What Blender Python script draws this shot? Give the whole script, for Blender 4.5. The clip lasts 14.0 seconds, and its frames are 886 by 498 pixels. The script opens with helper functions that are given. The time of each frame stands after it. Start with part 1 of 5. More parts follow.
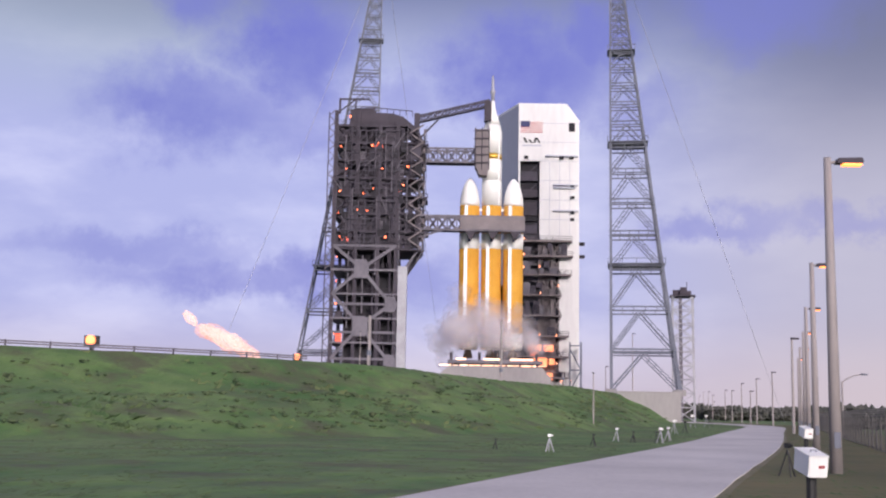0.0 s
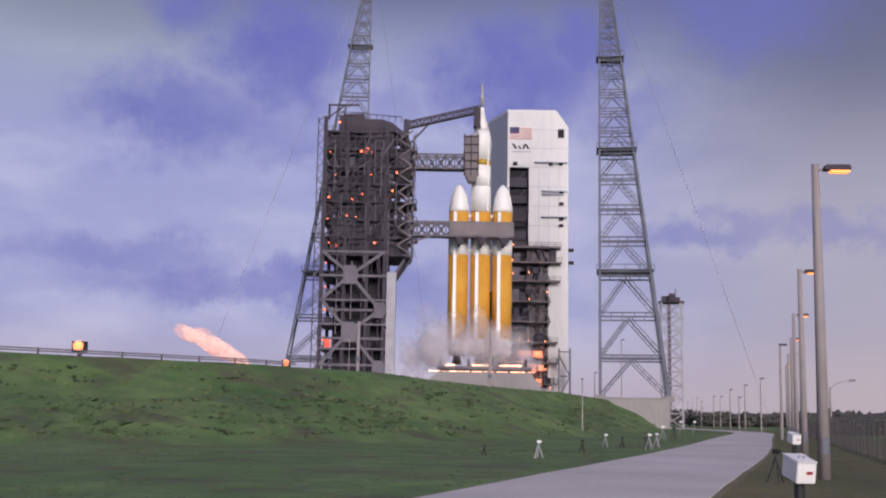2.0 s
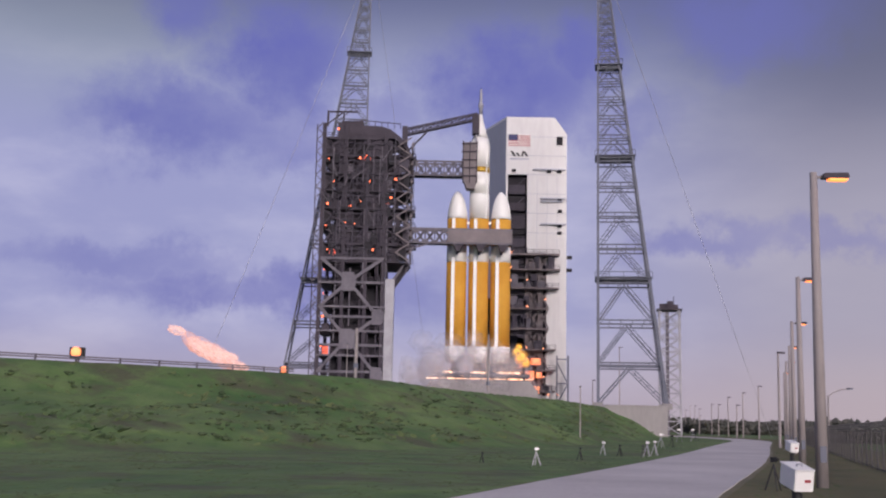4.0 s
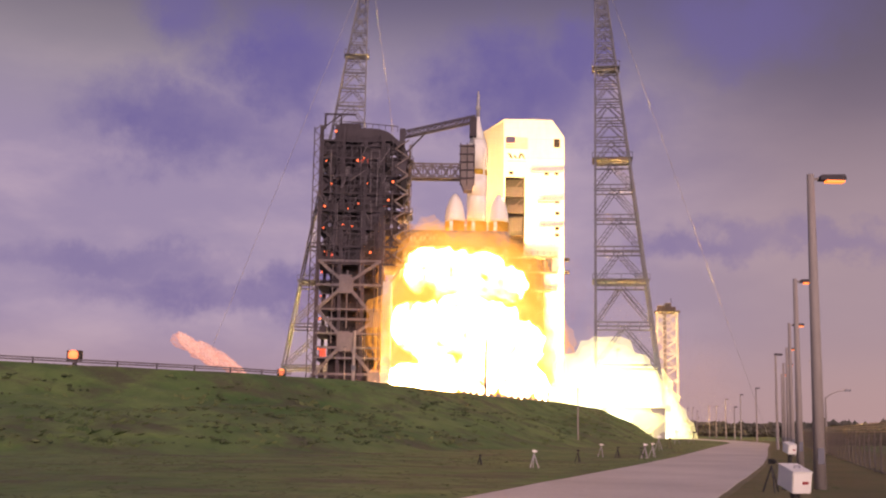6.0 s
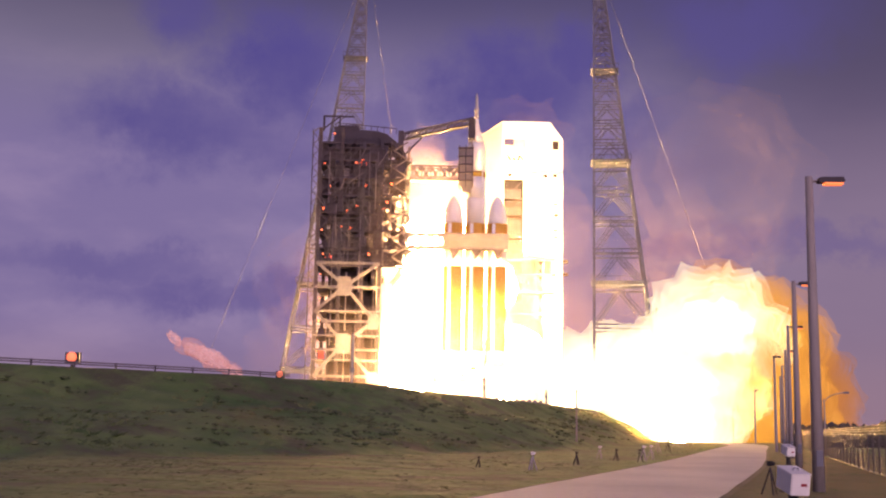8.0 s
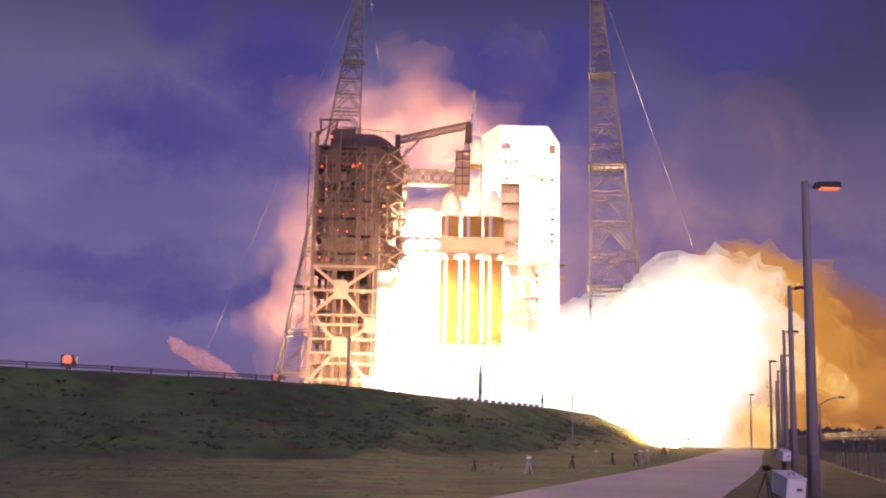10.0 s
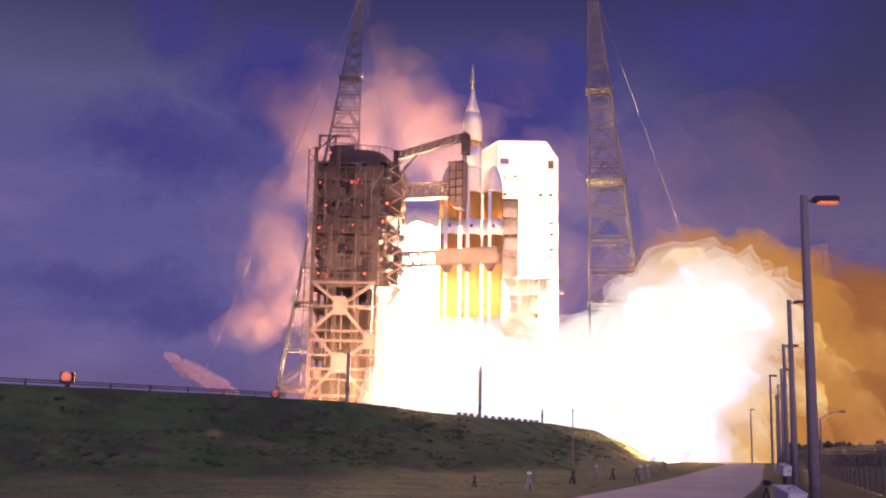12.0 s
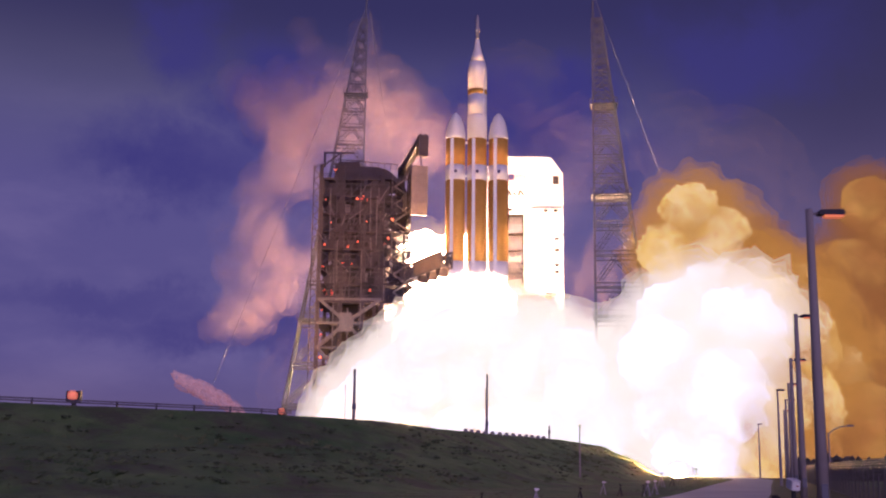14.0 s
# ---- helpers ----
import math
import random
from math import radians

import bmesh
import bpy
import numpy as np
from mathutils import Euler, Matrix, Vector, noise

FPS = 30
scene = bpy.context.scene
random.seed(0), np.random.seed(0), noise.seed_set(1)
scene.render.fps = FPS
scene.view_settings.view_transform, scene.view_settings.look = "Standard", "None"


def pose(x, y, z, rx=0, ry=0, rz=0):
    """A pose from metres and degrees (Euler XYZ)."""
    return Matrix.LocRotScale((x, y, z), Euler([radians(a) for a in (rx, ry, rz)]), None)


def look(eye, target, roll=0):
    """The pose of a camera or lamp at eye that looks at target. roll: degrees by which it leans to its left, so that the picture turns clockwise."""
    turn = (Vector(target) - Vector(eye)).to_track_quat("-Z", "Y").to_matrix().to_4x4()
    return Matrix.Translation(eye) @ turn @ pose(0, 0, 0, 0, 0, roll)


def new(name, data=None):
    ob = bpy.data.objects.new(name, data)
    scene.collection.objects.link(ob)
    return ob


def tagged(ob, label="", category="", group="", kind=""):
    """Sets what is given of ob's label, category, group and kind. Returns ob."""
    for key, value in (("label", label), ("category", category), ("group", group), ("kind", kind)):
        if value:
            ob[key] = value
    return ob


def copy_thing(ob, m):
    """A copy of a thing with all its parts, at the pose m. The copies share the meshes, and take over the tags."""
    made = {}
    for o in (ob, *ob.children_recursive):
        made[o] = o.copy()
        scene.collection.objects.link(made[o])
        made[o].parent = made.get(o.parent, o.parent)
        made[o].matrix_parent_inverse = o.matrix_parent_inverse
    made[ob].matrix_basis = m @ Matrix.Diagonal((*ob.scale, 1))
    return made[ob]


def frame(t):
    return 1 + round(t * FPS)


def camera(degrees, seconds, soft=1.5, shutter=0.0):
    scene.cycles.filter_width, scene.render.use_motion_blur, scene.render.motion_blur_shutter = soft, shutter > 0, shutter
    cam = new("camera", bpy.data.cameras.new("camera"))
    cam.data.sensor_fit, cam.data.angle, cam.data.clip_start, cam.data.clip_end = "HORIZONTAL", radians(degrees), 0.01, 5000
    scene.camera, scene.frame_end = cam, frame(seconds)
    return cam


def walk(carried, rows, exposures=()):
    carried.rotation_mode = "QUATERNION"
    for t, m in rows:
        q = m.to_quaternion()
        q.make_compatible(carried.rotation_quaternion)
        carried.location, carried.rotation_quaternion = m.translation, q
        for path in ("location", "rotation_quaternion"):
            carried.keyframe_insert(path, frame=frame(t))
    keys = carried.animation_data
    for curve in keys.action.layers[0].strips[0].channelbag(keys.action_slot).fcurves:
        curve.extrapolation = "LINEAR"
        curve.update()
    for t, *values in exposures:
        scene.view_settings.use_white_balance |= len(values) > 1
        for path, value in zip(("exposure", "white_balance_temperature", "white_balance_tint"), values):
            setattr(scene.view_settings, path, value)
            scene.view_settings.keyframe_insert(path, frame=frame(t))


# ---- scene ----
cam = camera(42.4, 14.0, soft=2.15)
scene.cycles.transparent_max_bounces = 160
PATH = [
    (0.0, 0.442, 8.064, -0.981), (0.5, 0.382, 8.143, -0.888), (1.0, 0.134, 7.960, -1.032),
    (1.5, 0.207, 8.160, -0.965), (2.0, -0.107, 8.373, -0.970), (2.5, 0.015, 8.459, -0.985),
    (3.0, 0.000, 8.660, -1.100), (5.5, -0.428, 8.787, -1.029), (6.0, -0.327, 8.845, -1.024),
    (6.5, -0.425, 8.819, -0.992), (7.0, -0.429, 8.924, -0.949), (7.5, -0.423, 8.845, -1.020),
    (8.0, -0.397, 8.953, -1.031), (10.5, -0.638, 9.275, -1.163), (11.0, -0.583, 9.599, -1.028),
    (11.5, -0.642, 9.513, -1.036), (12.0, -0.605, 9.917, -0.936), (12.5, -0.507, 9.970, -0.931),
    (13.0, -0.368, 10.158, -0.912), (13.5, -0.439, 10.379, -0.894), (14.0, -0.265, 10.722, -0.609),
]
EXPOSURES = [
    (0.0, 0.48, 6500, 16), (0.6, 0.27, 6500, 16), (1.5, 0.10, 6500, 18), (3.2, 0.05, 6500, 18), (5.0, -0.05, 7400, 28), (5.6, -0.1, 8600, 40), (6.0, -0.3, 8500, 44), (6.5, -0.6, 8000, 52),
    (8.0, -0.95, 6900, 66), (10.5, -1.6, 5800, 76), (12.0, -1.75, 5700, 80), (14.0, -1.92, 5600, 82),
]
walk(cam, [(t, pose(0, 0, 1.75, 90 + pitch, roll, yaw)) for t, yaw, pitch, roll in PATH], EXPOSURES)


# ---- world and sun: an overcast evening sky with violet cloud banks ----
def build_world():
    world = bpy.data.worlds.new("world")
    scene.world = world
    world.use_nodes = True
    nt = world.node_tree
    nt.nodes.clear()
    out = nt.nodes.new("ShaderNodeOutputWorld")
    bg = nt.nodes.new("ShaderNodeBackground")
    sky = nt.nodes.new("ShaderNodeTexSky")
    sky.sky_type = "NISHITA"
    sky.sun_disc = False
    sky.sun_elevation = radians(9)
    sky.sun_rotation = radians(70)
    sky.air_density, sky.dust_density = 1.4, 2.0
    coord = nt.nodes.new("ShaderNodeTexCoord")

    def node(kind, **sets):
        n = nt.nodes.new(kind)
        for key, value in sets.items():
            n.inputs[key].default_value = value
        return n

    def mix(fac, a, b, blend="MIX"):
        n = nt.nodes.new("ShaderNodeMix")
        n.data_type, n.blend_type = "RGBA", blend
        for slot, v in ((n.inputs[0], fac), (n.inputs[6], a), (n.inputs[7], b)):
            if isinstance(v, (float, int)):
                slot.default_value = v
            elif isinstance(v, tuple):
                slot.default_value = (*v, 1)
            else:
                nt.links.new(v, slot)
        return n.outputs[2]

    def math_(op, a, b=0.0, c=0.0):
        n = nt.nodes.new("ShaderNodeMath")
        n.operation = op
        for slot, v in zip(n.inputs, (a, b, c)):
            if isinstance(v, (float, int)):
                slot.default_value = v
            else:
                nt.links.new(v, slot)
        return n.outputs[0]

    def ramp(value, stops):
        n = nt.nodes.new("ShaderNodeMapRange")
        n.interpolation_type = "SMOOTHSTEP"
        nt.links.new(value, n.inputs[0])
        n.inputs[1].default_value, n.inputs[2].default_value = stops
        return n.outputs[0]

    direction = coord.outputs["Generated"]
    warp = node("ShaderNodeTexNoise", Scale=13.0, Detail=6.0, Roughness=0.62)
    nt.links.new(direction, warp.inputs["Vector"])
    shift = nt.nodes.new("ShaderNodeVectorMath")
    shift.operation = "MULTIPLY_ADD"
    nt.links.new(warp.outputs["Color"], shift.inputs[0])
    shift.inputs[1].default_value = (0.11, 0.11, 0.11)
    nt.links.new(direction, shift.inputs[2])
    warped = shift.outputs[0]
    # cloud banks: centre by bearing and height in degrees, half sizes in degrees
    banks = [(-8.6, 17.4, 3.6, 3.0, 1.0), (-13.2, 14.8, 5.2, 2.0, 0.8), (-8.5, 14.0, 3.2, 1.6, 0.6), (3.6, 17.0, 4.4, 2.8, 1.0), (7.0, 18.6, 2.2, 2.0, 0.9), (-13.6, 20.6, 2.0, 2.2, 0.75),
             (15.0, 20.0, 4.5, 2.4, 0.7), (-9.0, 6.4, 8.0, 1.3, 0.75), (-15.5, 7.6, 6.0, 1.0, 0.5), (13.4, 9.2, 3.8, 0.9, 0.5), (-3.0, 7.2, 4.0, 1.5, 0.5), (8.8, 15.2, 3.0, 1.3, 0.45),
             (19.0, 9.0, 4.0, 0.8, 0.4), (-3.0, 15.6, 2.4, 1.4, 0.5)]
    total = None
    for bearing, height, wide, tall, depth in banks:
        b, h = radians(bearing), radians(height)
        cx, cy, cz = math.sin(b) * math.cos(h), math.cos(b) * math.cos(h), math.sin(h)
        sub = nt.nodes.new("ShaderNodeVectorMath")
        sub.operation = "SUBTRACT"
        nt.links.new(warped, sub.inputs[0])
        sub.inputs[1].default_value = (cx + 0.055, cy + 0.055, cz + 0.055)
        mul = nt.nodes.new("ShaderNodeVectorMath")
        mul.operation = "MULTIPLY"
        nt.links.new(sub.outputs[0], mul.inputs[0])
        mul.inputs[1].default_value = (1 / radians(wide), 0.6 / radians(wide), 1 / radians(tall))
        length = nt.nodes.new("ShaderNodeVectorMath")
        length.operation = "LENGTH"
        nt.links.new(mul.outputs[0], length.inputs[0])
        blob = math_("MULTIPLY", ramp(length.outputs["Value"], (1.5, 0.30)), depth)
        total = blob if total is None else math_("MAXIMUM", total, blob)
    veil = node("ShaderNodeTexNoise", Scale=5.0, Detail=6.0, Roughness=0.55)
    stretch = node("ShaderNodeMapping", Scale=(1.0, 1.0, 2.6))
    nt.links.new(direction, stretch.inputs[0])
    nt.links.new(stretch.outputs[0], veil.inputs["Vector"])
    thin = ramp(veil.outputs["Fac"], (0.38, 0.68))
    split = nt.nodes.new("ShaderNodeSeparateXYZ")
    nt.links.new(direction, split.inputs[0])
    high = ramp(split.outputs["Z"], (0.20, 0.42))
    low = ramp(split.outputs["Z"], (0.10, 0.0))
    west = ramp(split.outputs["X"], (0.05, 0.35))
    base = mix(thin, (0.345, 0.38, 0.645), (0.50, 0.53, 0.75))
    base = mix(high, base, (0.245, 0.305, 0.49))
    east = ramp(split.outputs["X"], (-0.10, -0.30))
    base = mix(math_("MULTIPLY", high, math_("MULTIPLY", east, 0.75)), base, (0.37, 0.455, 0.40))
    base = mix(math_("MULTIPLY", west, 0.85), base, mix(ramp(split.outputs["Z"], (0.15, 0.31)), (0.39, 0.385, 0.48), (0.12, 0.13, 0.21)))
    base = mix(math_("MULTIPLY", low, 0.7), base, (0.53, 0.46, 0.48))
    base = mix(math_("MULTIPLY", ramp(split.outputs["Z"], (0.275, 0.39)), 0.9), base, (0.10, 0.115, 0.25))
    total = math_("MULTIPLY", total, math_("MULTIPLY_ADD", warp.outputs["Fac"], 1.1, 0.42))
    clouds = mix(total, base, (0.145, 0.165, 0.50))
    open_sky = mix(1.0, sky.outputs[0], (0.07, 0.07, 0.07), "MULTIPLY")
    nt.links.new(mix(0.12, clouds, open_sky), bg.inputs[0])
    bg.inputs[1].default_value = 1.0
    nt.links.new(bg.outputs[0], out.inputs[0])


build_world()
sun = new("sun", bpy.data.lights.new("sun", "SUN"))
sun.data.energy, sun.data.angle, sun.data.color = 2.9, radians(22), (1.0, 0.93, 0.86)
sun.matrix_basis = look((45, -110, 62), (0, 60, 0))


# ---- materials ----
def material(name, base, other=None, rough=0.7, metal=0.0, scale=1.0, fine=None, bump=0.15, fine_mix=0.35, stretch=(1, 1, 1), patches=None):
    """Two colours mingled by a broad and a fine noise, in metres, with relief from the fine one."""
    m = bpy.data.materials.new(name)
    m.use_nodes = True
    nt = m.node_tree
    p = nt.nodes["Principled BSDF"]
    p.inputs["Roughness"].default_value, p.inputs["Metallic"].default_value = rough, metal
    other = other or tuple(c * 0.7 for c in base)
    coord = nt.nodes.new("ShaderNodeTexCoord")
    mapping = nt.nodes.new("ShaderNodeMapping")
    mapping.inputs["Scale"].default_value = stretch
    nt.links.new(coord.outputs["Object"], mapping.inputs[0])
    a = nt.nodes.new("ShaderNodeTexNoise")
    a.inputs["Scale"].default_value, a.inputs["Detail"].default_value = scale, 5
    b = nt.nodes.new("ShaderNodeTexNoise")
    b.inputs["Scale"].default_value, b.inputs["Detail"].default_value = fine or scale * 9, 4
    for n in (a, b):
        nt.links.new(mapping.outputs[0], n.inputs["Vector"])
    add = nt.nodes.new("ShaderNodeMix")
    add.inputs[0].default_value = fine_mix
    nt.links.new(a.outputs["Fac"], add.inputs[2])
    nt.links.new(b.outputs["Fac"], add.inputs[3])
    spread = nt.nodes.new("ShaderNodeMapRange")
    spread.inputs[1].default_value, spread.inputs[2].default_value = 0.36, 0.64
    nt.links.new(add.outputs[0], spread.inputs[0])
    mix = nt.nodes.new("ShaderNodeMix")
    mix.data_type = "RGBA"
    mix.inputs[6].default_value, mix.inputs[7].default_value = (*base, 1), (*other, 1)
    nt.links.new(spread.outputs[0], mix.inputs[0])
    color = mix.outputs[2]
    if patches:
        c = nt.nodes.new("ShaderNodeTexNoise")
        c.inputs["Scale"].default_value, c.inputs["Detail"].default_value, c.inputs["Roughness"].default_value = scale * 2.3, 7, 0.7
        nt.links.new(coord.outputs["Object"], c.inputs["Vector"])
        where = nt.nodes.new("ShaderNodeMapRange")
        where.inputs[1].default_value, where.inputs[2].default_value, where.inputs[4].default_value = 0.47, 0.62, 0.85
        nt.links.new(c.outputs["Fac"], where.inputs[0])
        worn = nt.nodes.new("ShaderNodeMix")
        worn.data_type = "RGBA"
        nt.links.new(where.outputs[0], worn.inputs[0])
        nt.links.new(color, worn.inputs[6])
        worn.inputs[7].default_value = (*patches, 1)
        color = worn.outputs[2]
    nt.links.new(color, p.inputs["Base Color"])
    if bump:
        bp = nt.nodes.new("ShaderNodeBump")
        bp.inputs["Strength"].default_value, bp.inputs["Distance"].default_value = bump, 0.3 / (fine or scale * 9)
        nt.links.new(b.outputs["Fac"], bp.inputs["Height"])
        nt.links.new(bp.outputs[0], p.inputs["Normal"])
    return m


def glow(name, color, strength):
    m = bpy.data.materials.new(name)
    m.use_nodes = True
    p = m.node_tree.nodes["Principled BSDF"]
    p.inputs["Base Color"].default_value = (*color, 1)
    p.inputs["Emission Color"].default_value = (*color, 1)
    p.inputs["Emission Strength"].default_value = strength
    return m


def gas(name, color, other, strength=0.0, cover=1.0, scale=0.1, albedo=0.85, ragged=0.2, lights="", thin=False):
    """Flame, smoke or steam: a matt body, glowing when strength is set, even for firelit smoke, torn open by noise when
    cover is below 1.
    """
    m = bpy.data.materials.new(name)
    m.use_nodes = True
    nt = m.node_tree
    p = nt.nodes["Principled BSDF"]
    out = nt.nodes["Material Output"]
    p.inputs["Roughness"].default_value = 1.0
    p.inputs["Specular IOR Level"].default_value = 0.0
    coord = nt.nodes.new("ShaderNodeTexCoord")
    n = nt.nodes.new("ShaderNodeTexNoise")
    n.inputs["Scale"].default_value, n.inputs["Detail"].default_value, n.inputs["Roughness"].default_value = scale, 6, 0.6
    nt.links.new(coord.outputs["Object"], n.inputs["Vector"])
    spread = nt.nodes.new("ShaderNodeMapRange")
    spread.inputs[1].default_value, spread.inputs[2].default_value = 0.38, 0.62
    nt.links.new(n.outputs["Fac"], spread.inputs[0])
    mix = nt.nodes.new("ShaderNodeMix")
    mix.data_type = "RGBA"
    mix.inputs[6].default_value, mix.inputs[7].default_value = (*color, 1), (*other, 1)
    nt.links.new(spread.outputs[0], mix.inputs[0])
    if strength:
        p.inputs["Base Color"].default_value = (albedo, albedo, albedo, 1)
        if lights == "even":
            p.inputs["Emission Color"].default_value = (*color, 1)
        else:
            nt.links.new(mix.outputs[2], p.inputs["Emission Color"])
        m.cycles.emission_sampling = "FRONT_BACK" if lights else "NONE"
        p.inputs["Emission Strength"].default_value = strength
    else:
        nt.links.new(mix.outputs[2], p.inputs["Base Color"])
    body = p.outputs[0]
    if thin:
        back = nt.nodes.new("ShaderNodeBsdfTranslucent")
        nt.links.new(mix.outputs[2], back.inputs[0])
        half = nt.nodes.new("ShaderNodeMixShader")
        nt.links.new(p.outputs[0], half.inputs[1])
        nt.links.new(back.outputs[0], half.inputs[2])
        body = half.outputs[0]
    if cover < 1:
        tear = nt.nodes.new("ShaderNodeMapRange")
        tear.inputs[1].default_value, tear.inputs[2].default_value = 0.5 - ragged, 0.5 + ragged
        tear.inputs[3].default_value, tear.inputs[4].default_value = 0.0, cover * 2
        nt.links.new(n.outputs["Fac"], tear.inputs[0])
        clear = nt.nodes.new("ShaderNodeBsdfTransparent")
        shade = nt.nodes.new("ShaderNodeMixShader")
        nt.links.new(tear.outputs[0], shade.inputs[0])
        nt.links.new(clear.outputs[0], shade.inputs[1])
        nt.links.new(body, shade.inputs[2])
        nt.links.new(shade.outputs[0], out.inputs[0])
    return m


GRASS = material("meadow_grass", (0.054, 0.132, 0.034), (0.155, 0.235, 0.078), rough=0.95, scale=0.08, fine=0.5, bump=1.0, fine_mix=0.45, stretch=(1, 0.6, 1), patches=(0.085, 0.085, 0.05))
DRY = material("dry_grass", (0.15, 0.125, 0.055), (0.09, 0.10, 0.04), rough=0.95, scale=0.2, fine=1.5, bump=0.6)
BLADES = material("grass_blades", (0.045, 0.095, 0.028), (0.14, 0.17, 0.065), rough=0.9, scale=0.07, fine=0.6, bump=0)
ROAD = material("pale_asphalt", (0.64, 0.60, 0.59), (0.47, 0.44, 0.44), rough=0.85, scale=0.15, fine=6.0, bump=0.2)
VERGE = material("sandy_verge", (0.13, 0.13, 0.07), (0.20, 0.17, 0.11), rough=0.95, scale=0.3, fine=3.0, bump=0.4)
CONCRETE = material("weathered_concrete", (0.32, 0.30, 0.30), (0.24, 0.22, 0.23), rough=0.85, scale=0.12, fine=1.2, stretch=(1, 1, 0.3))
POLE = material("pole_concrete", (0.35, 0.31, 0.31), (0.26, 0.23, 0.23), rough=0.8, scale=0.6, fine=5.0, stretch=(1, 1, 0.2))
WHITE = material("white_paint", (0.88, 0.87, 0.86), (0.82, 0.81, 0.80), rough=0.4, scale=0.15, fine=1.5, bump=0.04)
CLAD = material("white_cladding", (0.78, 0.77, 0.77), (0.66, 0.64, 0.65), rough=0.55, scale=0.08, fine=0.8, bump=0.08, stretch=(1, 1, 0.25))
# greyed CLAD: holds the side wall's shade; also plain grey joints, catwalks, bar
CLADSHADE = material("grey_and_shaded_cladding", (0.46, 0.47, 0.56), (0.40, 0.41, 0.49), rough=0.6, scale=0.1, fine=0.9, stretch=(1, 1, 0.3))
FOAM = material("orange_foam", (0.70, 0.36, 0.045), (0.60, 0.28, 0.03), rough=0.8, scale=0.25, fine=2.5, bump=0.12)
STEEL = material("grey_steel", (0.145, 0.155, 0.205), (0.10, 0.108, 0.15), rough=0.6, metal=0.0, scale=0.3, fine=3.0)
PALE = material("pale_galvanised_steel", (0.40, 0.40, 0.44), (0.30, 0.29, 0.33), rough=0.5, metal=0.0, scale=0.3, fine=3.0)
RUST = material("brown_painted_steel", (0.058, 0.046, 0.064), (0.036, 0.029, 0.042), rough=0.75, scale=0.2, fine=1.5, bump=0.2)
RUSTLIGHT = material("faded_brown_steel", (0.175, 0.16, 0.19), (0.11, 0.10, 0.125), rough=0.75, scale=0.2, fine=1.5, bump=0.2)
RUSTMID = material("plum_painted_steel", (0.07, 0.06, 0.084), (0.046, 0.039, 0.057), rough=0.75, scale=0.2, fine=1.5, bump=0.2)
SCREEN = material("brown_grey_panel", (0.23, 0.195, 0.205), (0.16, 0.135, 0.145), rough=0.75, scale=0.3, fine=2.5)
# a dark paint; in recesses and interiors it stands for shade
DARK = material("dark_paint_and_recess_shade", (0.03, 0.027, 0.035), (0.018, 0.017, 0.022), rough=0.9, scale=0.3, fine=2.0)
BLACK = material("black_rubber", (0.02, 0.02, 0.022), rough=0.6, scale=2.0)
FLAGRED = material("flag_red", (0.42, 0.05, 0.06), rough=0.6, scale=0.5, bump=0)
FLAGBLUE = material("flag_blue", (0.03, 0.035, 0.14), rough=0.6, scale=0.5, bump=0)
GOLD = material("gold_foil_band", (0.62, 0.40, 0.06), (0.5, 0.3, 0.04), rough=0.35, metal=0.4, scale=0.8)
NOZZLE = material("nozzle_metal", (0.14, 0.10, 0.08), (0.09, 0.07, 0.06), rough=0.45, metal=0.7, scale=0.8)
SHRUB = material("low_shrub", (0.05, 0.09, 0.035), (0.10, 0.125, 0.06), rough=0.95, scale=0.4, fine=2.0, bump=0)
LEAF = material("far_scrub", (0.06, 0.066, 0.055), (0.095, 0.09, 0.08), rough=0.95, scale=0.2, fine=1.0, bump=0)
WIRE = material("fence_wire", (0.13, 0.12, 0.12), (0.09, 0.085, 0.085), rough=0.6, metal=0.2, scale=1.0)
REDLAMP = glow("red_beacon_glass", (1.0, 0.17, 0.06), 3.6)
AMBER = glow("sodium_lamp_glass", (1.0, 0.26, 0.05), 2.2)
FLOOD = glow("floodlight_glass", (1.0, 0.34, 0.16), 3.2)
FLARE = gas("flare_flame", (1.0, 0.52, 0.44), (1.0, 0.40, 0.30), strength=0.7, cover=0.3, scale=1.2, albedo=0.3)
FLARECORE = gas("flare_flame_core", (1.0, 0.60, 0.52), (1.0, 0.48, 0.38), strength=0.85, cover=0.55, scale=1.0, albedo=0.3)
PLUME = gas("engine_flame", (1.0, 0.72, 0.20), (1.0, 0.72, 0.36), strength=500, scale=0.1, albedo=0.1, lights="even")
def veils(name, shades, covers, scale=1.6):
    """Ever thinner layers of one glowing cloud, the rim's falling glow put into the colours: (colour, strength) and
    cover for each, from the inside out.
    """
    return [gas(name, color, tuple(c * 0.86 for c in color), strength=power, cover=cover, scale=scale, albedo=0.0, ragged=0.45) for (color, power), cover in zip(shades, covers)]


FIRE = gas("fireball", (1.0, 0.66, 0.24), (1.0, 0.52, 0.13), strength=140, cover=0.9, scale=1.5, albedo=0.1, ragged=0.12, lights="mottled")
TONGUE = gas("flame_tongue", (1.0, 0.86, 0.34), (1.0, 0.58, 0.13), strength=3.6, cover=0.9, scale=1.5, albedo=0.1, ragged=0.12)
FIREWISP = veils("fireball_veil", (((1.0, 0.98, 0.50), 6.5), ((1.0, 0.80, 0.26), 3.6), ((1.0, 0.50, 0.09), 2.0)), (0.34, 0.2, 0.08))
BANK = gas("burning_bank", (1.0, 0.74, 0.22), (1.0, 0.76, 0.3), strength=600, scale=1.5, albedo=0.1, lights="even")
